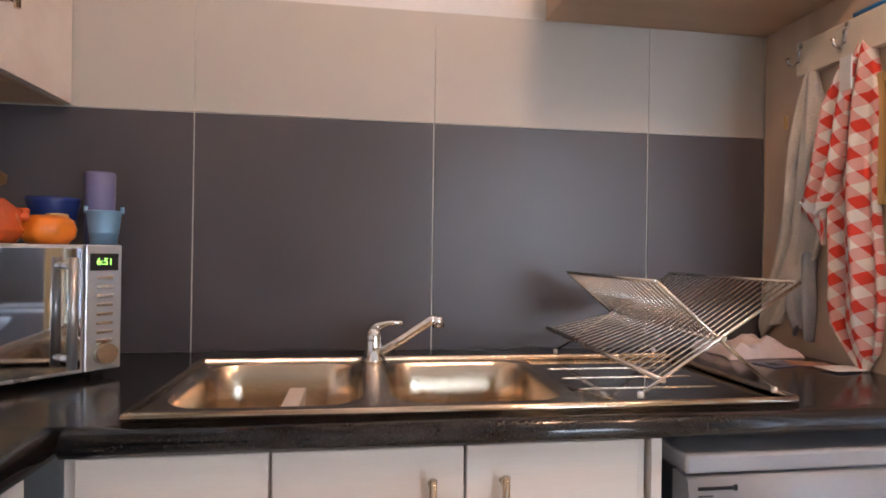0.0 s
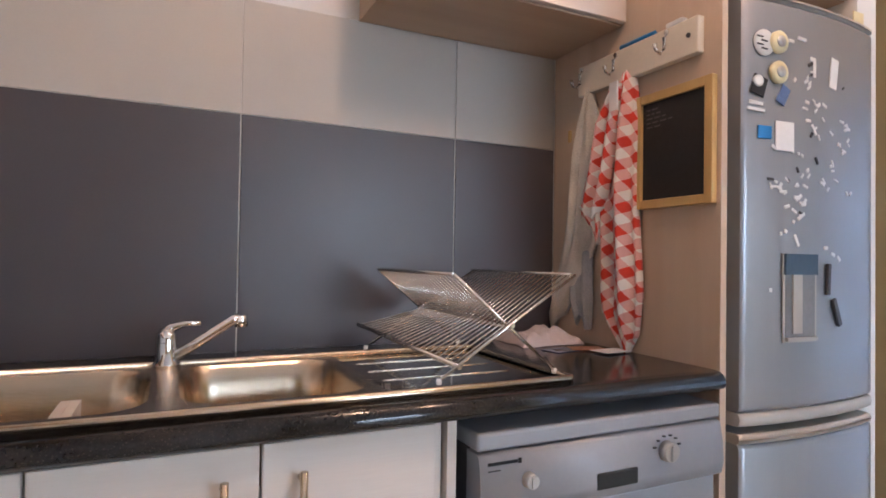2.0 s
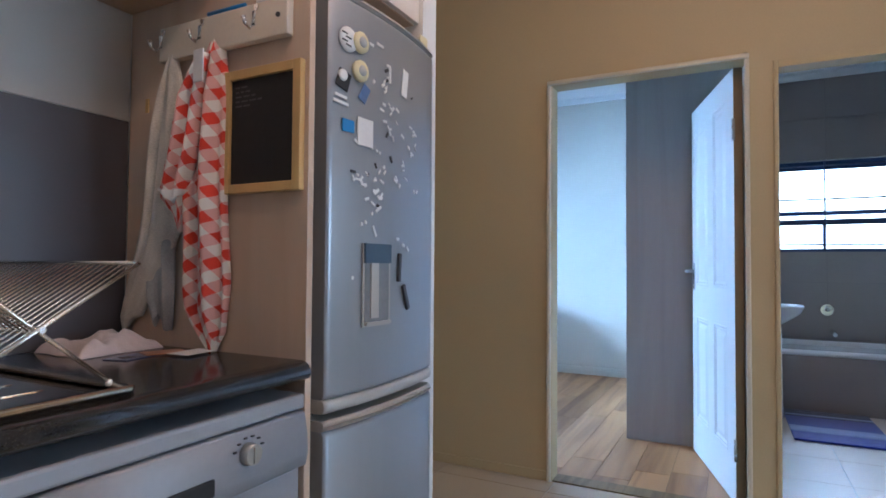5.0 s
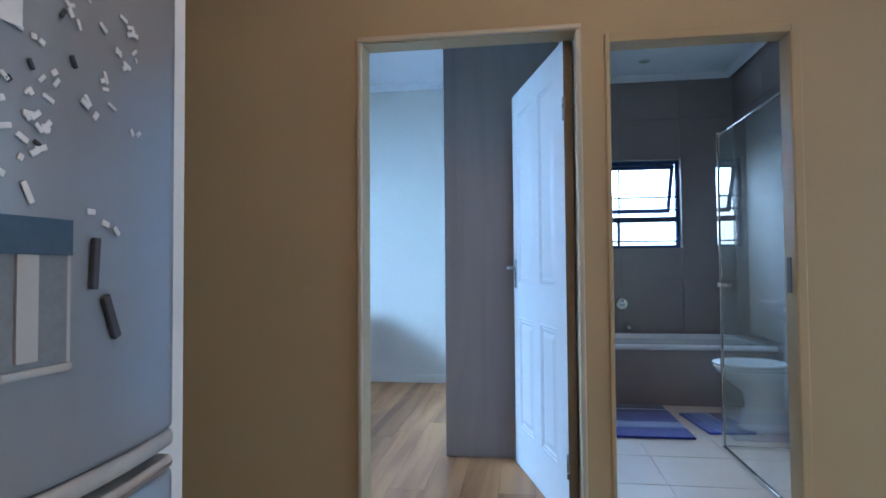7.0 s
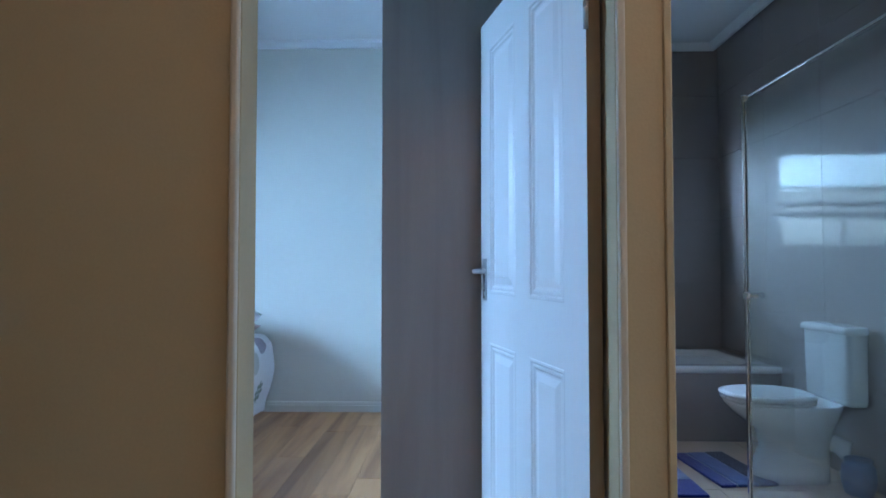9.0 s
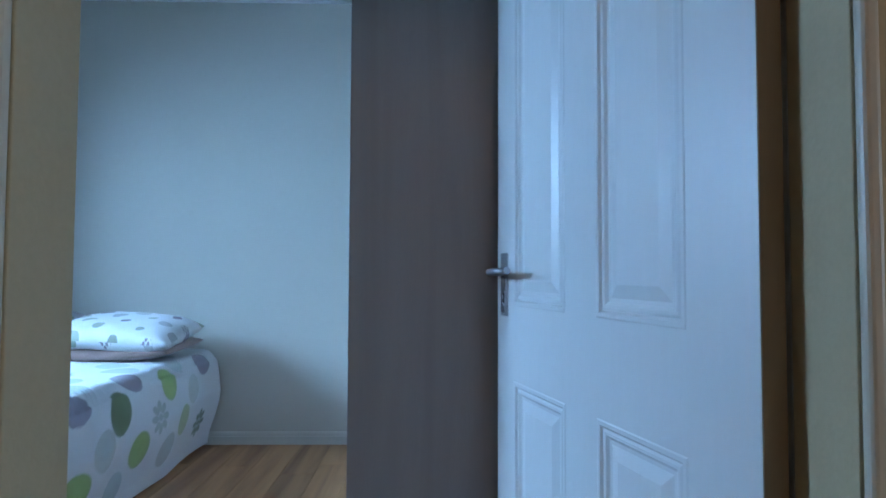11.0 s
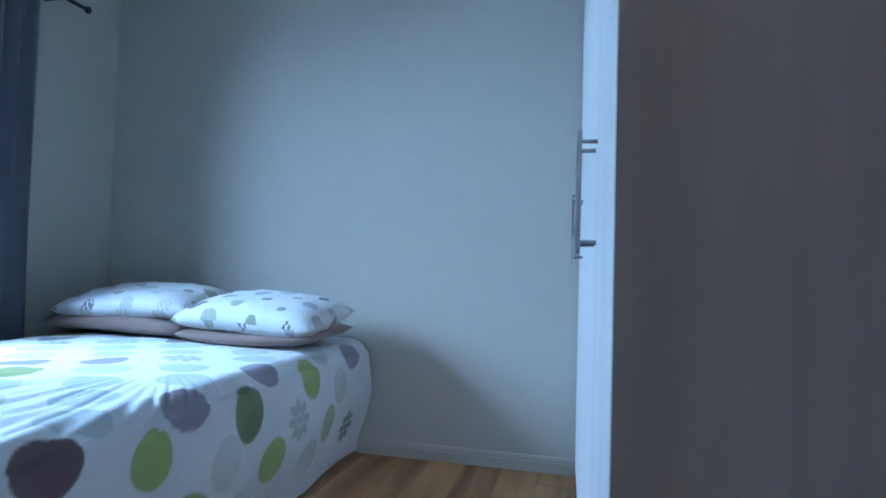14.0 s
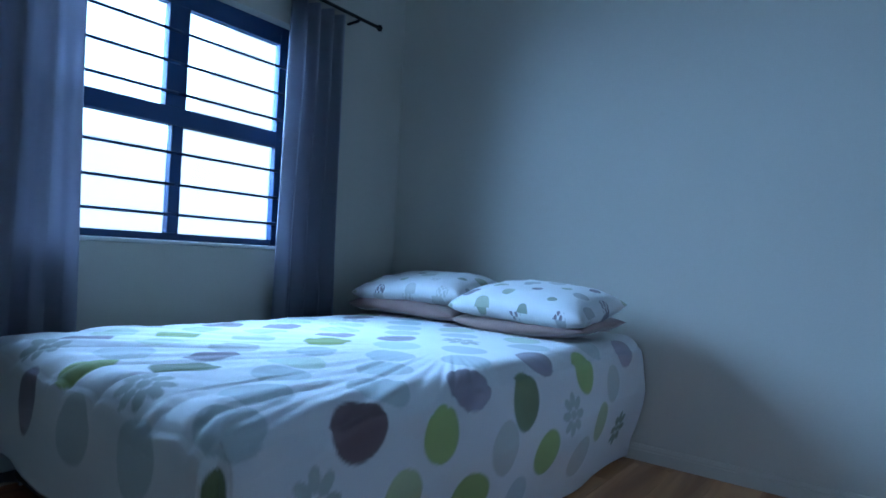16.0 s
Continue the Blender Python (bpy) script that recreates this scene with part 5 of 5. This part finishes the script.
# bed
def cloth_sheet(bm, fn, nu, nv, su, sv, thick=0.0):
    uv = bm.loops.layers.uv.verify()
    g = [[bm.verts.new(fn(u / nu, v / nv)) for v in range(nv + 1)] for u in range(nu + 1)]
    for u in range(nu):
        for v in range(nv):
            f = bm.faces.new((g[u][v], g[u + 1][v], g[u + 1][v + 1], g[u][v + 1]))
            f.smooth = True
            for lp, (a, b) in zip(f.loops, ((u, v), (u + 1, v), (u + 1, v + 1), (u, v + 1))):
                lp[uv].uv = (a / nu * su, b / nv * sv)
    return bm


BX0, BX1, BY0, BY1, BT = 2.75, 4.97, 0.325, 1.82, 0.595
bed = thing("bed", (3.85, 1.05, 0), "double bed with a white spotted duvet hanging to the floor", "bed")
part("base", box(2.86, 4.96, 0.42, 1.74, 0.10, 0.34, bevel=0.02), M_bedbase, bed, "dark cloth bed base")
part("mattress", box(2.85, 4.965, 0.39, 1.78, 0.34, 0.55, bevel=0.05, seg=4), M_white, bed)
for x in (2.95, 4.85):
    for y in (0.5, 1.65):
        part("leg", lathe(bmesh.new(), (x, y, 0), [(0, 0), (0.025, 0), (0.03, 0.1), (0, 0.1)], 12), M_black, bed)


DROP = (0.28, 0.54, 0.45)


def duvet_point(u, v):
    """Unrolled cloth to the draped place: u along the bed, v across it."""
    drop_f, drop_n, drop_b = DROP
    L, Wd = BX1 - BX0, BY1 - BY0
    s = u * (L + drop_f) - drop_f
    q = v * (Wd + drop_n + drop_b) - drop_n
    R = 0.085

    def fall(d):
        """How far out and down the cloth lies, d past the edge."""
        if d <= -R:
            return 0.0, 0.0
        e = d + R
        arc = R * math.pi / 2
        if e < arc:
            a = e / R
            return R * math.sin(a) - e, R * (1 - math.cos(a))
        return R - e, R + (e - arc)

    ox, dx_ = fall(-s)
    oy0, dy0 = fall(-q)
    oy1, dy1 = fall(q - Wd)
    x = BX0 + s - ox
    y = BY0 + q - oy0 + oy1
    down = max(dx_, dy0, dy1) + 0.35 * min(dx_, max(dy0, dy1))
    if dx_ > 0.02 and dy0 > 0.02:
        k = min(dx_, dy0)
        x += 0.30 * k
        y += 0.22 * k
    z = BT - down
    n1 = noise.noise(Vector((s * 2.1, q * 2.4, 0.3)))
    n2 = noise.noise(Vector((s * 6.5 + 4, q * 3.2, 1.7)))
    n3 = abs(noise.noise(Vector(((s + q) * 9, (s - q) * 3, 5.1)))) - 0.25
    fan = abs(noise.noise(Vector((math.atan2(q - 0.3, s - 1.1) * 14, 1.1 * math.hypot(s - 1.1, q - 0.3), 0.6)))) ** 0.7 - 0.3
    near_foot = max(0.0, 1 - s / 1.5) if s > 0 else 1.0
    z += (0.011 * n1 + 0.004 * n2 + 0.004 * n3) * (1 if down < 0.08 else 0.2) + 0.030 * fan * near_foot * min(1.0, math.hypot(s - 1.1, q - 0.3) / 0.5) * (1 if down < 0.1 else 0.3) + 0.012 * math.sin(math.pi * min(1, max(0, q / Wd)))
    wave = 0.013 * math.sin(s * 9 + 2 * n1) + 0.02 * n1
    if dy0 > 0.05:
        y -= (0.01 + wave) * min(1, dy0 / 0.3) + 0.022 * math.sin(math.pi * min(1.0, dy0 / 0.5)) - 0.16 * max(0, dy0 - 0.25)
    if dy1 > 0.05:
        y += (wave + 0.01) * min(1, dy1 / 0.3)
    if dx_ > 0.05:
        x -= (0.012 * math.sin(q * 10) + 0.03 * n1 + 0.02) * min(1, dx_ / 0.3)
    return (min(x, 4.985), y, max(z, 0.012))


NU, NV = 420, 380
bm = cloth_sheet(bmesh.new(), duvet_point, NU, NV, 2.75, 2.49)
duvet = solid("duvet", bm, M_cotton, "white duvet printed with brown, green and grey spots, on the bed", "duvet")
sm = duvet.modifiers.new("thickness", "SOLIDIFY")
sm.thickness, sm.offset = 0.012, -1
flat_s = np.repeat(np.linspace(-DROP[0], BX1 - BX0, NU + 1), NV + 1)
flat_q = np.tile(np.linspace(-DROP[1], BY1 - BY0 + DROP[2], NV + 1), NU + 1)
ink = np.ones((len(flat_s), 4))
ink[:, :3] = 0.78


def blob(s, q, rs, rq, egg, turn, colour):
    """Prints one egg shape on the flat cloth, with a soft edge."""
    c, d = math.cos(turn), math.sin(turn)
    x, y = (flat_s - s) * c + (flat_q - q) * d, -(flat_s - s) * d + (flat_q - q) * c
    r = np.hypot(x / rs, y / (rq * (1 + egg * np.clip(x / rs, -1, 1))))
    a = np.clip((1.0 - r) * rs / 0.006 + 0.5, 0, 1)[:, None]
    ink[:, :3] = ink[:, :3] * (1 - a) + np.array(colour) * a


# the print: slanting rows of spots, each row with its own run of colours, top rows paled for window glare
PRINT_WITH_GLARE = {-3: "goypbogpyrg", -2: "ybgpdyogbpy", -1: "pkydrogpyog", 0: "gyppbgygyyg", 1: "dlpppvdrokg", 2: "gkrpppvgygy", 3: "bpdlppppvyg", 4: "ygvplrlpvly",
         5: "vpygvplrvpl", 6: "rlpvplvpglp", 7: "vgplpvlrpvl", 8: "lpvlpgvplvp", 9: "pvlrpvlgpvl", 10: "glpvlpvlpgv", 11: "vplgvplpvlp", 12: "plvplgvplvy", 13: "lvpylvgplvp"}
rng = random.Random(9)
for row, run in PRINT_WITH_GLARE.items():
    for i, code in enumerate(run + run[1:]):
        k = i - 4
        s = 0.36 + 0.300 * k + 0.150 * row + rng.uniform(-0.012, 0.012)
        q = -0.03 - 0.088 * k + 0.120 * row + rng.uniform(-0.012, 0.012)
        if not (-DROP[0] + 0.09 < s < 2.13 and -0.45 < q < 1.75):
            continue
        size = rng.uniform(0.94, 1.05) * (1.1 if code == "d" else 1.0)
        if code in "rk":
            blob(s, q, 0.018, 0.018, 0, 0, SPOT[code])
            for m in range(8):
                a = 2 * math.pi * m / 8
                blob(s + 0.045 * math.cos(a), q + 0.054 * math.sin(a), 0.028, 0.017, 0, a, SPOT[code])
        elif code in "bv":
            blob(s, q, 0.090, 0.070, rng.uniform(-0.18, 0.18), rng.uniform(-0.2, 0.2), SPOT[code])
        else:
            blob(s, q, 0.080 * size, 0.084 * size, rng.uniform(-0.15, 0.15), rng.uniform(-0.25, 0.25), SPOT[code])
duvet.data.color_attributes.new("print", "FLOAT_COLOR", "POINT").data.foreach_set("color", ink.ravel())


def pillow(c, lx, ly, h, turn, tilt, material, label, seed):
    bm = bmesh.new()
    uv = bm.loops.layers.uv.verify()
    n = 34
    m = Matrix.Translation(c) @ Matrix.Rotation(radians(turn), 4, "Z") @ Matrix.Rotation(radians(tilt), 4, "Y")
    for side in (1, -1):
        g = []
        for i in range(n + 1):
            row = []
            for j in range(n + 1):
                a, b = 2 * i / n - 1, 2 * j / n - 1
                e = max(0.0, (1 - a ** 4) * (1 - b ** 4)) ** 0.55
                pinch = 1 - 0.05 * (1 - abs(a)) ** 0.7 * (abs(b) ** 6)
                w = 0.16 * noise.noise(Vector((a * 2.4 + seed, b * 2.4, side)))
                w += 0.16 * (abs(noise.noise(Vector((a * 5 + 2 * b + seed, b * 3.5 - a, side)))) - 0.2) * e
                row.append(bm.verts.new(m @ Vector((a * lx / 2 * pinch, b * ly / 2 * pinch, side * h / 2 * e * (1 + w) + 0.012 * math.sin(2.2 * b + seed)))))
            g.append(row)
        for i in range(n):
            for j in range(n):
                f = bm.faces.new((g[i][j], g[i + 1][j], g[i + 1][j + 1], g[i][j + 1]))
                f.smooth = True
                for lp, (p, q) in zip(f.loops, ((i, j), (i + 1, j), (i + 1, j + 1), (i, j + 1))):
                    lp[uv].uv = (p / n * lx * 1.7 + seed, q / n * ly * 1.7 + (side > 0) * 0.37)
    bmesh.ops.remove_doubles(bm, verts=bm.verts, dist=0.0004)
    return solid("pillow", bm, material, label, "pillow", "pillows on the bed")


pillow((4.66, 1.44, 0.665), 0.48, 0.74, 0.11, 2, -2, M_mauve, "flat mauve brown pillow lying under the spotted one", 1.0)
pillow((4.60, 0.69, 0.652), 0.46, 0.70, 0.09, -2, -2, M_mauve, "flat mauve brown pillow lying under the spotted one", 4.0)
pillow((4.66, 1.42, 0.762), 0.46, 0.74, 0.15, 4, -8, M_slip, "plump white pillow printed with grey and green spots", 2.3)
pillow((4.58, 0.69, 0.737), 0.46, 0.72, 0.16, -3, -8, M_slip, "plump white pillow printed with grey and green spots", 7.1)


# curtains on a rod
def curtain(name, x0, x1, label, folds, seed):
    bm = bmesh.new()
    nu, nv = folds * 12, 26

    def fn(u, v):
        z = 0.03 + v * 2.27
        spread = 1 + 0.22 * (1 - v) ** 1.5
        mid = (x0 + x1) / 2
        x = mid + ((x0 + (x1 - x0) * u) - mid) * spread
        a = 2 * math.pi * folds * u
        y = 1.90 + 0.034 * math.sin(a + 0.5 * math.sin(3 * v + seed)) + 0.012 * noise.noise(Vector((u * 6, v * 3, seed)))
        x += 0.015 * math.sin(2 * a + seed) * (1 - v)
        return (x, y, z)

    cloth_sheet(bm, fn, nu, nv, (x1 - x0) * 2.2, 2.27)
    o = solid(name, bm, M_curtain, label, "curtain", "curtains on the bedroom rod")
    s = o.modifiers.new("thickness", "SOLIDIFY")
    s.thickness = 0.002
    return o


curtain("curtain", 4.02, 4.38, "grey curtain drawn to the side of the window", 4, 1.0)
curtain("curtain", 2.66, 3.05, "grey curtain drawn to the side of the window", 4, 2.6)
rod = thing("curtain_rod", (3.5, 1.9, 2.337), "thin black curtain rod with round ends on wall brackets", "curtain rod")
part("rod", tube(bmesh.new(), [(2.42, 1.9, 2.337), (4.66, 1.9, 2.337)], 0.010, 12), M_black, rod)
for x, s in ((2.42, -1), (4.66, 1)):
    part("finial", lathe(bmesh.new(), (x + s * 0.012, 1.9, 2.317), [(0, 0), (0.012, 0.004), (0.02, 0.02), (0.012, 0.036), (0, 0.04)], 14), M_black, rod)
for x in (2.55, 4.50):
    part("bracket", box(x - 0.006, x + 0.006, 1.9, 2.0, 2.315, 2.327), M_black, rod)

# ---- bathroom ----
tub = thing("bathtub", (4.9, -2.33, 0), "white built-in bathtub behind a tiled front", "bathtub")
part("front_panel", box(4.30, 4.34, -3.16, -1.57, 0, 0.43), M_bath_tile, tub, "taupe tiled bath front")
bm = bmesh.new()
o, i0 = rrect(4.285, 5.119, -3.159, -1.572, 0.465, 0.012, 6), None
loops = [rrect(4.285, 5.119, -3.159, -1.572, 0.432, 0.012, 6), o, rrect(4.295, 5.115, -3.075, -1.576, 0.472, 0.012, 6), rrect(4.38, 5.04, -3.06, -1.68, 0.472, 0.15, 6), rrect(4.39, 5.03, -3.05, -1.69, 0.46, 0.15, 6), rrect(4.44, 4.99, -2.97, -1.75, 0.16, 0.14, 6), rrect(4.50, 4.93, -2.89, -1.82, 0.12, 0.12, 6)]
loft(bm, loops)
part("shell", bm, M_ceramic, tub, "white glossy tub")
bt = thing("bath_mixer", (5.10, -2.14, 0.74), "chrome wall mounted bath mixer above the tub", "tap")
part("plate", tube(bmesh.new(), [(5.12, -2.14, 0.74), (5.10, -2.14, 0.74)], 0.05, 20), M_chrome, bt)
part("lever", tube(bmesh.new(), [(5.10, -2.14, 0.745), (5.06, -2.14, 0.745), (5.04, -2.14, 0.775)], [0.02, 0.018, 0.008], 10), M_chrome, bt)
bs = thing("bath_spout", (5.04, -2.18, 0.53), "chrome bath spout at the tub's rim", "tap")
part("spout", tube(bmesh.new(), [(5.12, -2.18, 0.55), (5.02, -2.18, 0.55), (4.96, -2.18, 0.535)], [0.022, 0.02, 0.017], 12), M_chrome, bs)

wc = thing("toilet", (3.93, -2.75, 0), "white ceramic close-coupled toilet with the lid closed", "toilet")
TX, TY = 3.69, -3.158
lps = []
for z, x, y0, y1, r in ((0.0, 0.115, 0.12, 0.50, 0.10), (0.05, 0.11, 0.12, 0.49, 0.10), (0.16, 0.095, 0.11, 0.45, 0.09), (0.25, 0.12, 0.10, 0.47, 0.11), (0.33, 0.165, 0.08, 0.58, 0.15), (0.385, 0.18, 0.06, 0.63, 0.165), (0.40, 0.178, 0.06, 0.63, 0.165)):
    lps.append(rrect(TX - x, TX + x, TY + y0, TY + y1, z, r, 8))
part("bowl", loft(bmesh.new(), lps), M_ceramic, wc)
for nm, z0, z1, g in (("seat", 0.402, 0.42, 0.0), ("lid", 0.4215, 0.447, 0.004)):
    lps = [rrect(TX - 0.185 - g + d, TX + 0.185 + g - d, TY + 0.19 + d, TY + 0.645 + g - d, z, 0.17, 10) for z, d in ((z0, 0.01), (z0 + 0.004, 0.0), (z1 - 0.007, 0.0), (z1, 0.02))]
    part(nm, loft(bmesh.new(), lps), M_ceramic, wc)
lps = [rrect(TX - 0.19 - k, TX + 0.19 + k, TY + 0.003, TY + 0.115 + k, z, 0.03, 5) for z, k in ((0.40, -0.02), (0.42, -0.005), (0.75, 0.0), (0.76, 0.0))]
part("cistern", loft(bmesh.new(), lps), M_ceramic, wc)
lps = [rrect(TX - 0.2 - k, TX + 0.2 + k, TY + 0.002, TY + 0.126 + k, z, 0.035, 5) for z, k in ((0.761, 0.0), (0.765, 0.004), (0.785, 0.004), (0.795, -0.004), (0.80, -0.02))]
part("cistern_lid", loft(bmesh.new(), lps), M_ceramic, wc)
part("flush_button", lathe(bmesh.new(), (TX, TY + 0.065, 0.80), [(0, 0.006), (0.018, 0.006), (0.02, 0.0)], 16), M_chrome, wc, "chrome push button")
part("outlet_pipe", tube(bmesh.new(), [(TX - 0.02, TY + 0.14, 0.2), (TX - 0.09, TY + 0.08, 0.18), (TX - 0.10, TY + 0.06, 0.05)], 0.05, 14), M_ceramic, wc)
solid("bin_bag", lathe(bmesh.new(), (3.47, -3.06, 0), [(0, 0), (0.06, 0), (0.075, 0.06), (0.07, 0.13), (0.055, 0.15), (0.062, 0.165), (0, 0.15)], 20), M_bag, "blue-grey plastic lined bin beside the toilet", "bin")


def bath_mat(base, m, lx, ly, label, stripes, cut=False):
    """A pile mat in bands across its length."""
    o = thing("bath_mat", base, label, "bath mat", "blue bath mats")
    x = 0.0
    for w, mm in stripes:
        if cut and 0.28 < x + w / 2 < 0.62:
            rows = ((0, ly * 0.34), (ly * 0.66, ly)) if x + w / 2 > 0.4 else ((0, ly),)
        else:
            rows = ((0, ly),)
        for a, b in rows:
            part("band", bx(bmesh.new(), x, x + w * lx, a, b, 0.001, 0.016, bevel=0.006, m=m), mm, o)
        x += w * lx
    return o


S = [(0.16, M_mat_navy), (0.05, M_mat_pale), (0.04, M_mat_navy), (0.32, M_mat_blue), (0.03, M_mat_pale), (0.13, M_mat_pale), (0.03, M_mat_pale), (0.24, M_mat_blue)]
bath_mat((3.9, -2.0, 0), pose(4.27, -2.29, 0, 0, 0, 181) @ Matrix.Diagonal((1, -1, 1, 1)), 0.88, 0.55, "rectangular bath mat striped in blue, navy and pale blue", S)
S2 = [(0.26, M_mat_blue), (0.03, M_mat_pale), (0.33, M_mat_mid), (0.03, M_mat_pale), (0.35, M_mat_navy)]
bath_mat((3.76, -2.5, 0), pose(4.02, -2.355, 0, 0, 0, -83), 0.31, -0.51, "small bath mat striped lengthwise in blue beside the toilet", S2)

# shower screen
sh = thing("shower_screen", (2.8, -2.35, 0), "frameless clear glass shower enclosure with a chrome post", "shower screen")
part("post", box(3.224, 3.246, -2.431, -2.409, 0.0, 1.89, bevel=0.004), M_chrome, sh)
dr = part("glass_door", box(2.075, 3.218, -2.424, -2.416, 0.02, 1.86), M_shower, sh, "clear glass shower door")
dr.visible_shadow = False
part("knob", tube(bmesh.new(), [(3.175, -2.46, 0.975), (3.175, -2.43, 0.975), (3.175, -2.41, 0.975), (3.175, -2.375, 0.975)], [0.017, 0.013, 0.013, 0.017], 14), M_chrome, dr, "chrome door knob")
g2 = part("glass_panel", box(3.231, 3.239, -3.158, -2.433, 0.02, 1.88), M_shower, sh, "clear fixed glass panel")
g2.visible_shadow = False
part("top_rail", tube(bmesh.new(), [(3.23, -2.42, 1.875), (2.07, -2.42, 1.875)], 0.006, 8), M_chrome, sh)
part("floor_channel", box(2.07, 3.246, -2.432, -2.407, 0.0, 0.018, bevel=0.003), M_chrome, sh)
part("floor_channel", box(3.222, 3.247, -3.158, -2.433, 0.0, 0.018, bevel=0.003), M_chrome, sh)

bs_ = thing("washbasin", (4.05, -1.7, 0), "white ceramic wall-hung washbasin", "washbasin")
lps = [rrect(4.05 - 0.2 * k, 4.05 + 0.2 * k, -1.572 - 0.30 * k, -1.572, z, 0.13 * k, 6) for z, k in ((0.66, 0.35), (0.70, 0.6), (0.77, 0.92), (0.815, 1.0), (0.83, 1.0))]
lps += [rrect(4.05 - 0.17, 4.05 + 0.17, -1.572 - 0.275, -1.60, 0.83, 0.11, 6), rrect(4.05 - 0.12, 4.05 + 0.12, -1.572 - 0.2, -1.64, 0.74, 0.07, 6)]
part("bowl", loft(bmesh.new(), lps), M_ceramic, bs_)
part("pedestal", lathe(bmesh.new(), (4.05, -1.66, 0), [(0, 0), (0.09, 0), (0.075, 0.1), (0.07, 0.66), (0, 0.66)], 20), M_ceramic, bs_)
tp = part("tap", tube(bmesh.new(), [(4.05, -1.61, 0.83), (4.05, -1.61, 0.95), (4.05, -1.66, 0.97), (4.05, -1.72, 0.95)], 0.012, 10), M_chrome, bs_, "chrome basin tap")

# ceiling spot in the bathroom
cs = thing("ceiling_spot", (4.7, -2.3, 2.86), "small recessed ceiling spot, switched off", "ceiling light")
part("trim_ring", lathe(bmesh.new(), (4.7, -2.3, 2.86), [(0.03, -0.002), (0.045, -0.003), (0.047, 0.0), (0, 0.0)], 20), M_silver, cs)

# ---- pieces of floors and walls ----
shared = {}


def piece(name, m, sx, sy, sz, material, parent, bevel=0.0015):
    """A slab of its own on a mesh shared by all of its size."""
    key = (name, round(sx, 4), round(sy, 4), round(sz, 4), material.name)
    if key not in shared:
        shared[key] = mesh_of(name, box(-sx / 2, sx / 2, -sy / 2, sy / 2, -sz, 0, bevel=bevel, seg=1), material)
    o = new(name, shared[key])
    o.parent = parent
    o.matrix_parent_inverse = parent_world(parent).inverted()
    o.matrix_basis = m
    return o


def tiled(parent, material, x0, x1, y0, y1, size, gap, origin=(0, 0)):
    x = origin[0]
    while x < x1:
        a, b = max(x, x0), min(x + size, x1)
        y = origin[1]
        while y < y1:
            c, d = max(y, y0), min(y + size, y1)
            if b - a > 0.02 and d - c > 0.02:
                piece("floor_tile", Matrix.Translation(((a + b) / 2, (c + d) / 2, 0)), b - a - gap, d - c - gap, 0.003, material, parent, 0.001)
            y += size
        x += size


tiled(floor_hall, M_floor_tile, -2.17, 1.95, -5.1, 1.2, 0.6, 0.004, (-2.4, -5.4))
tiled(floor_bath, M_bath_floor, 2.0, 5.128, -3.168, -1.57, 0.45, 0.004, (1.7, -3.3))
rng = random.Random(5)
y = -1.475
while y < 2.0:
    w = min(0.18, 2.0 - y)
    x = 2.06 - rng.uniform(0, 1.2)
    while x < 5.0:
        a, b = max(x, 2.06), min(x + 1.22, 5.0)
        if b - a > 0.02 and w > 0.02:
            piece("plank", Matrix.Translation(((a + b) / 2, y + w / 2, 0)), b - a - 0.0016, w - 0.0016, 0.005, M_plank, floor_bed, 0.0008)
        x += 1.22
    y += 0.18
ZR = [0, 0.49, 0.98, 1.47, 1.96, 2.45, 2.86]
for z0, z1 in zip(ZR, ZR[1:]):
    for a, b in ((-3.16, -2.69), (-2.69, -2.145), (-2.145, -1.60), (-1.60, -1.572)):
        zz0, zz1 = z0, z1
        spans = [(zz0, zz1)]
        if a >= -2.70 and b <= -1.59:
            spans = [(s, e) for s, e in ((zz0, min(zz1, 1.255)), (max(zz0, 2.075), zz1)) if e - s > 0.02]
        for s, e in spans:
            piece("wall_tile", Matrix.Translation((5.12, (a + b) / 2, (s + e) / 2)) @ Matrix.Rotation(radians(-90), 4, "Y"), e - s - 0.002, b - a - 0.002, 0.008, M_bath_tile, wall_bath_east, 0.001)
    x = 2.06
    while x < 5.12:
        b = min(x + 0.6, 5.12)
        piece("wall_tile", Matrix.Translation(((x + b) / 2, -3.16, (z0 + z1) / 2)) @ Matrix.Rotation(radians(-90), 4, "X"), b - x - 0.002, z1 - z0 - 0.002, 0.008, M_bath_tile, wall_bath_south, 0.001)
        x += 0.6
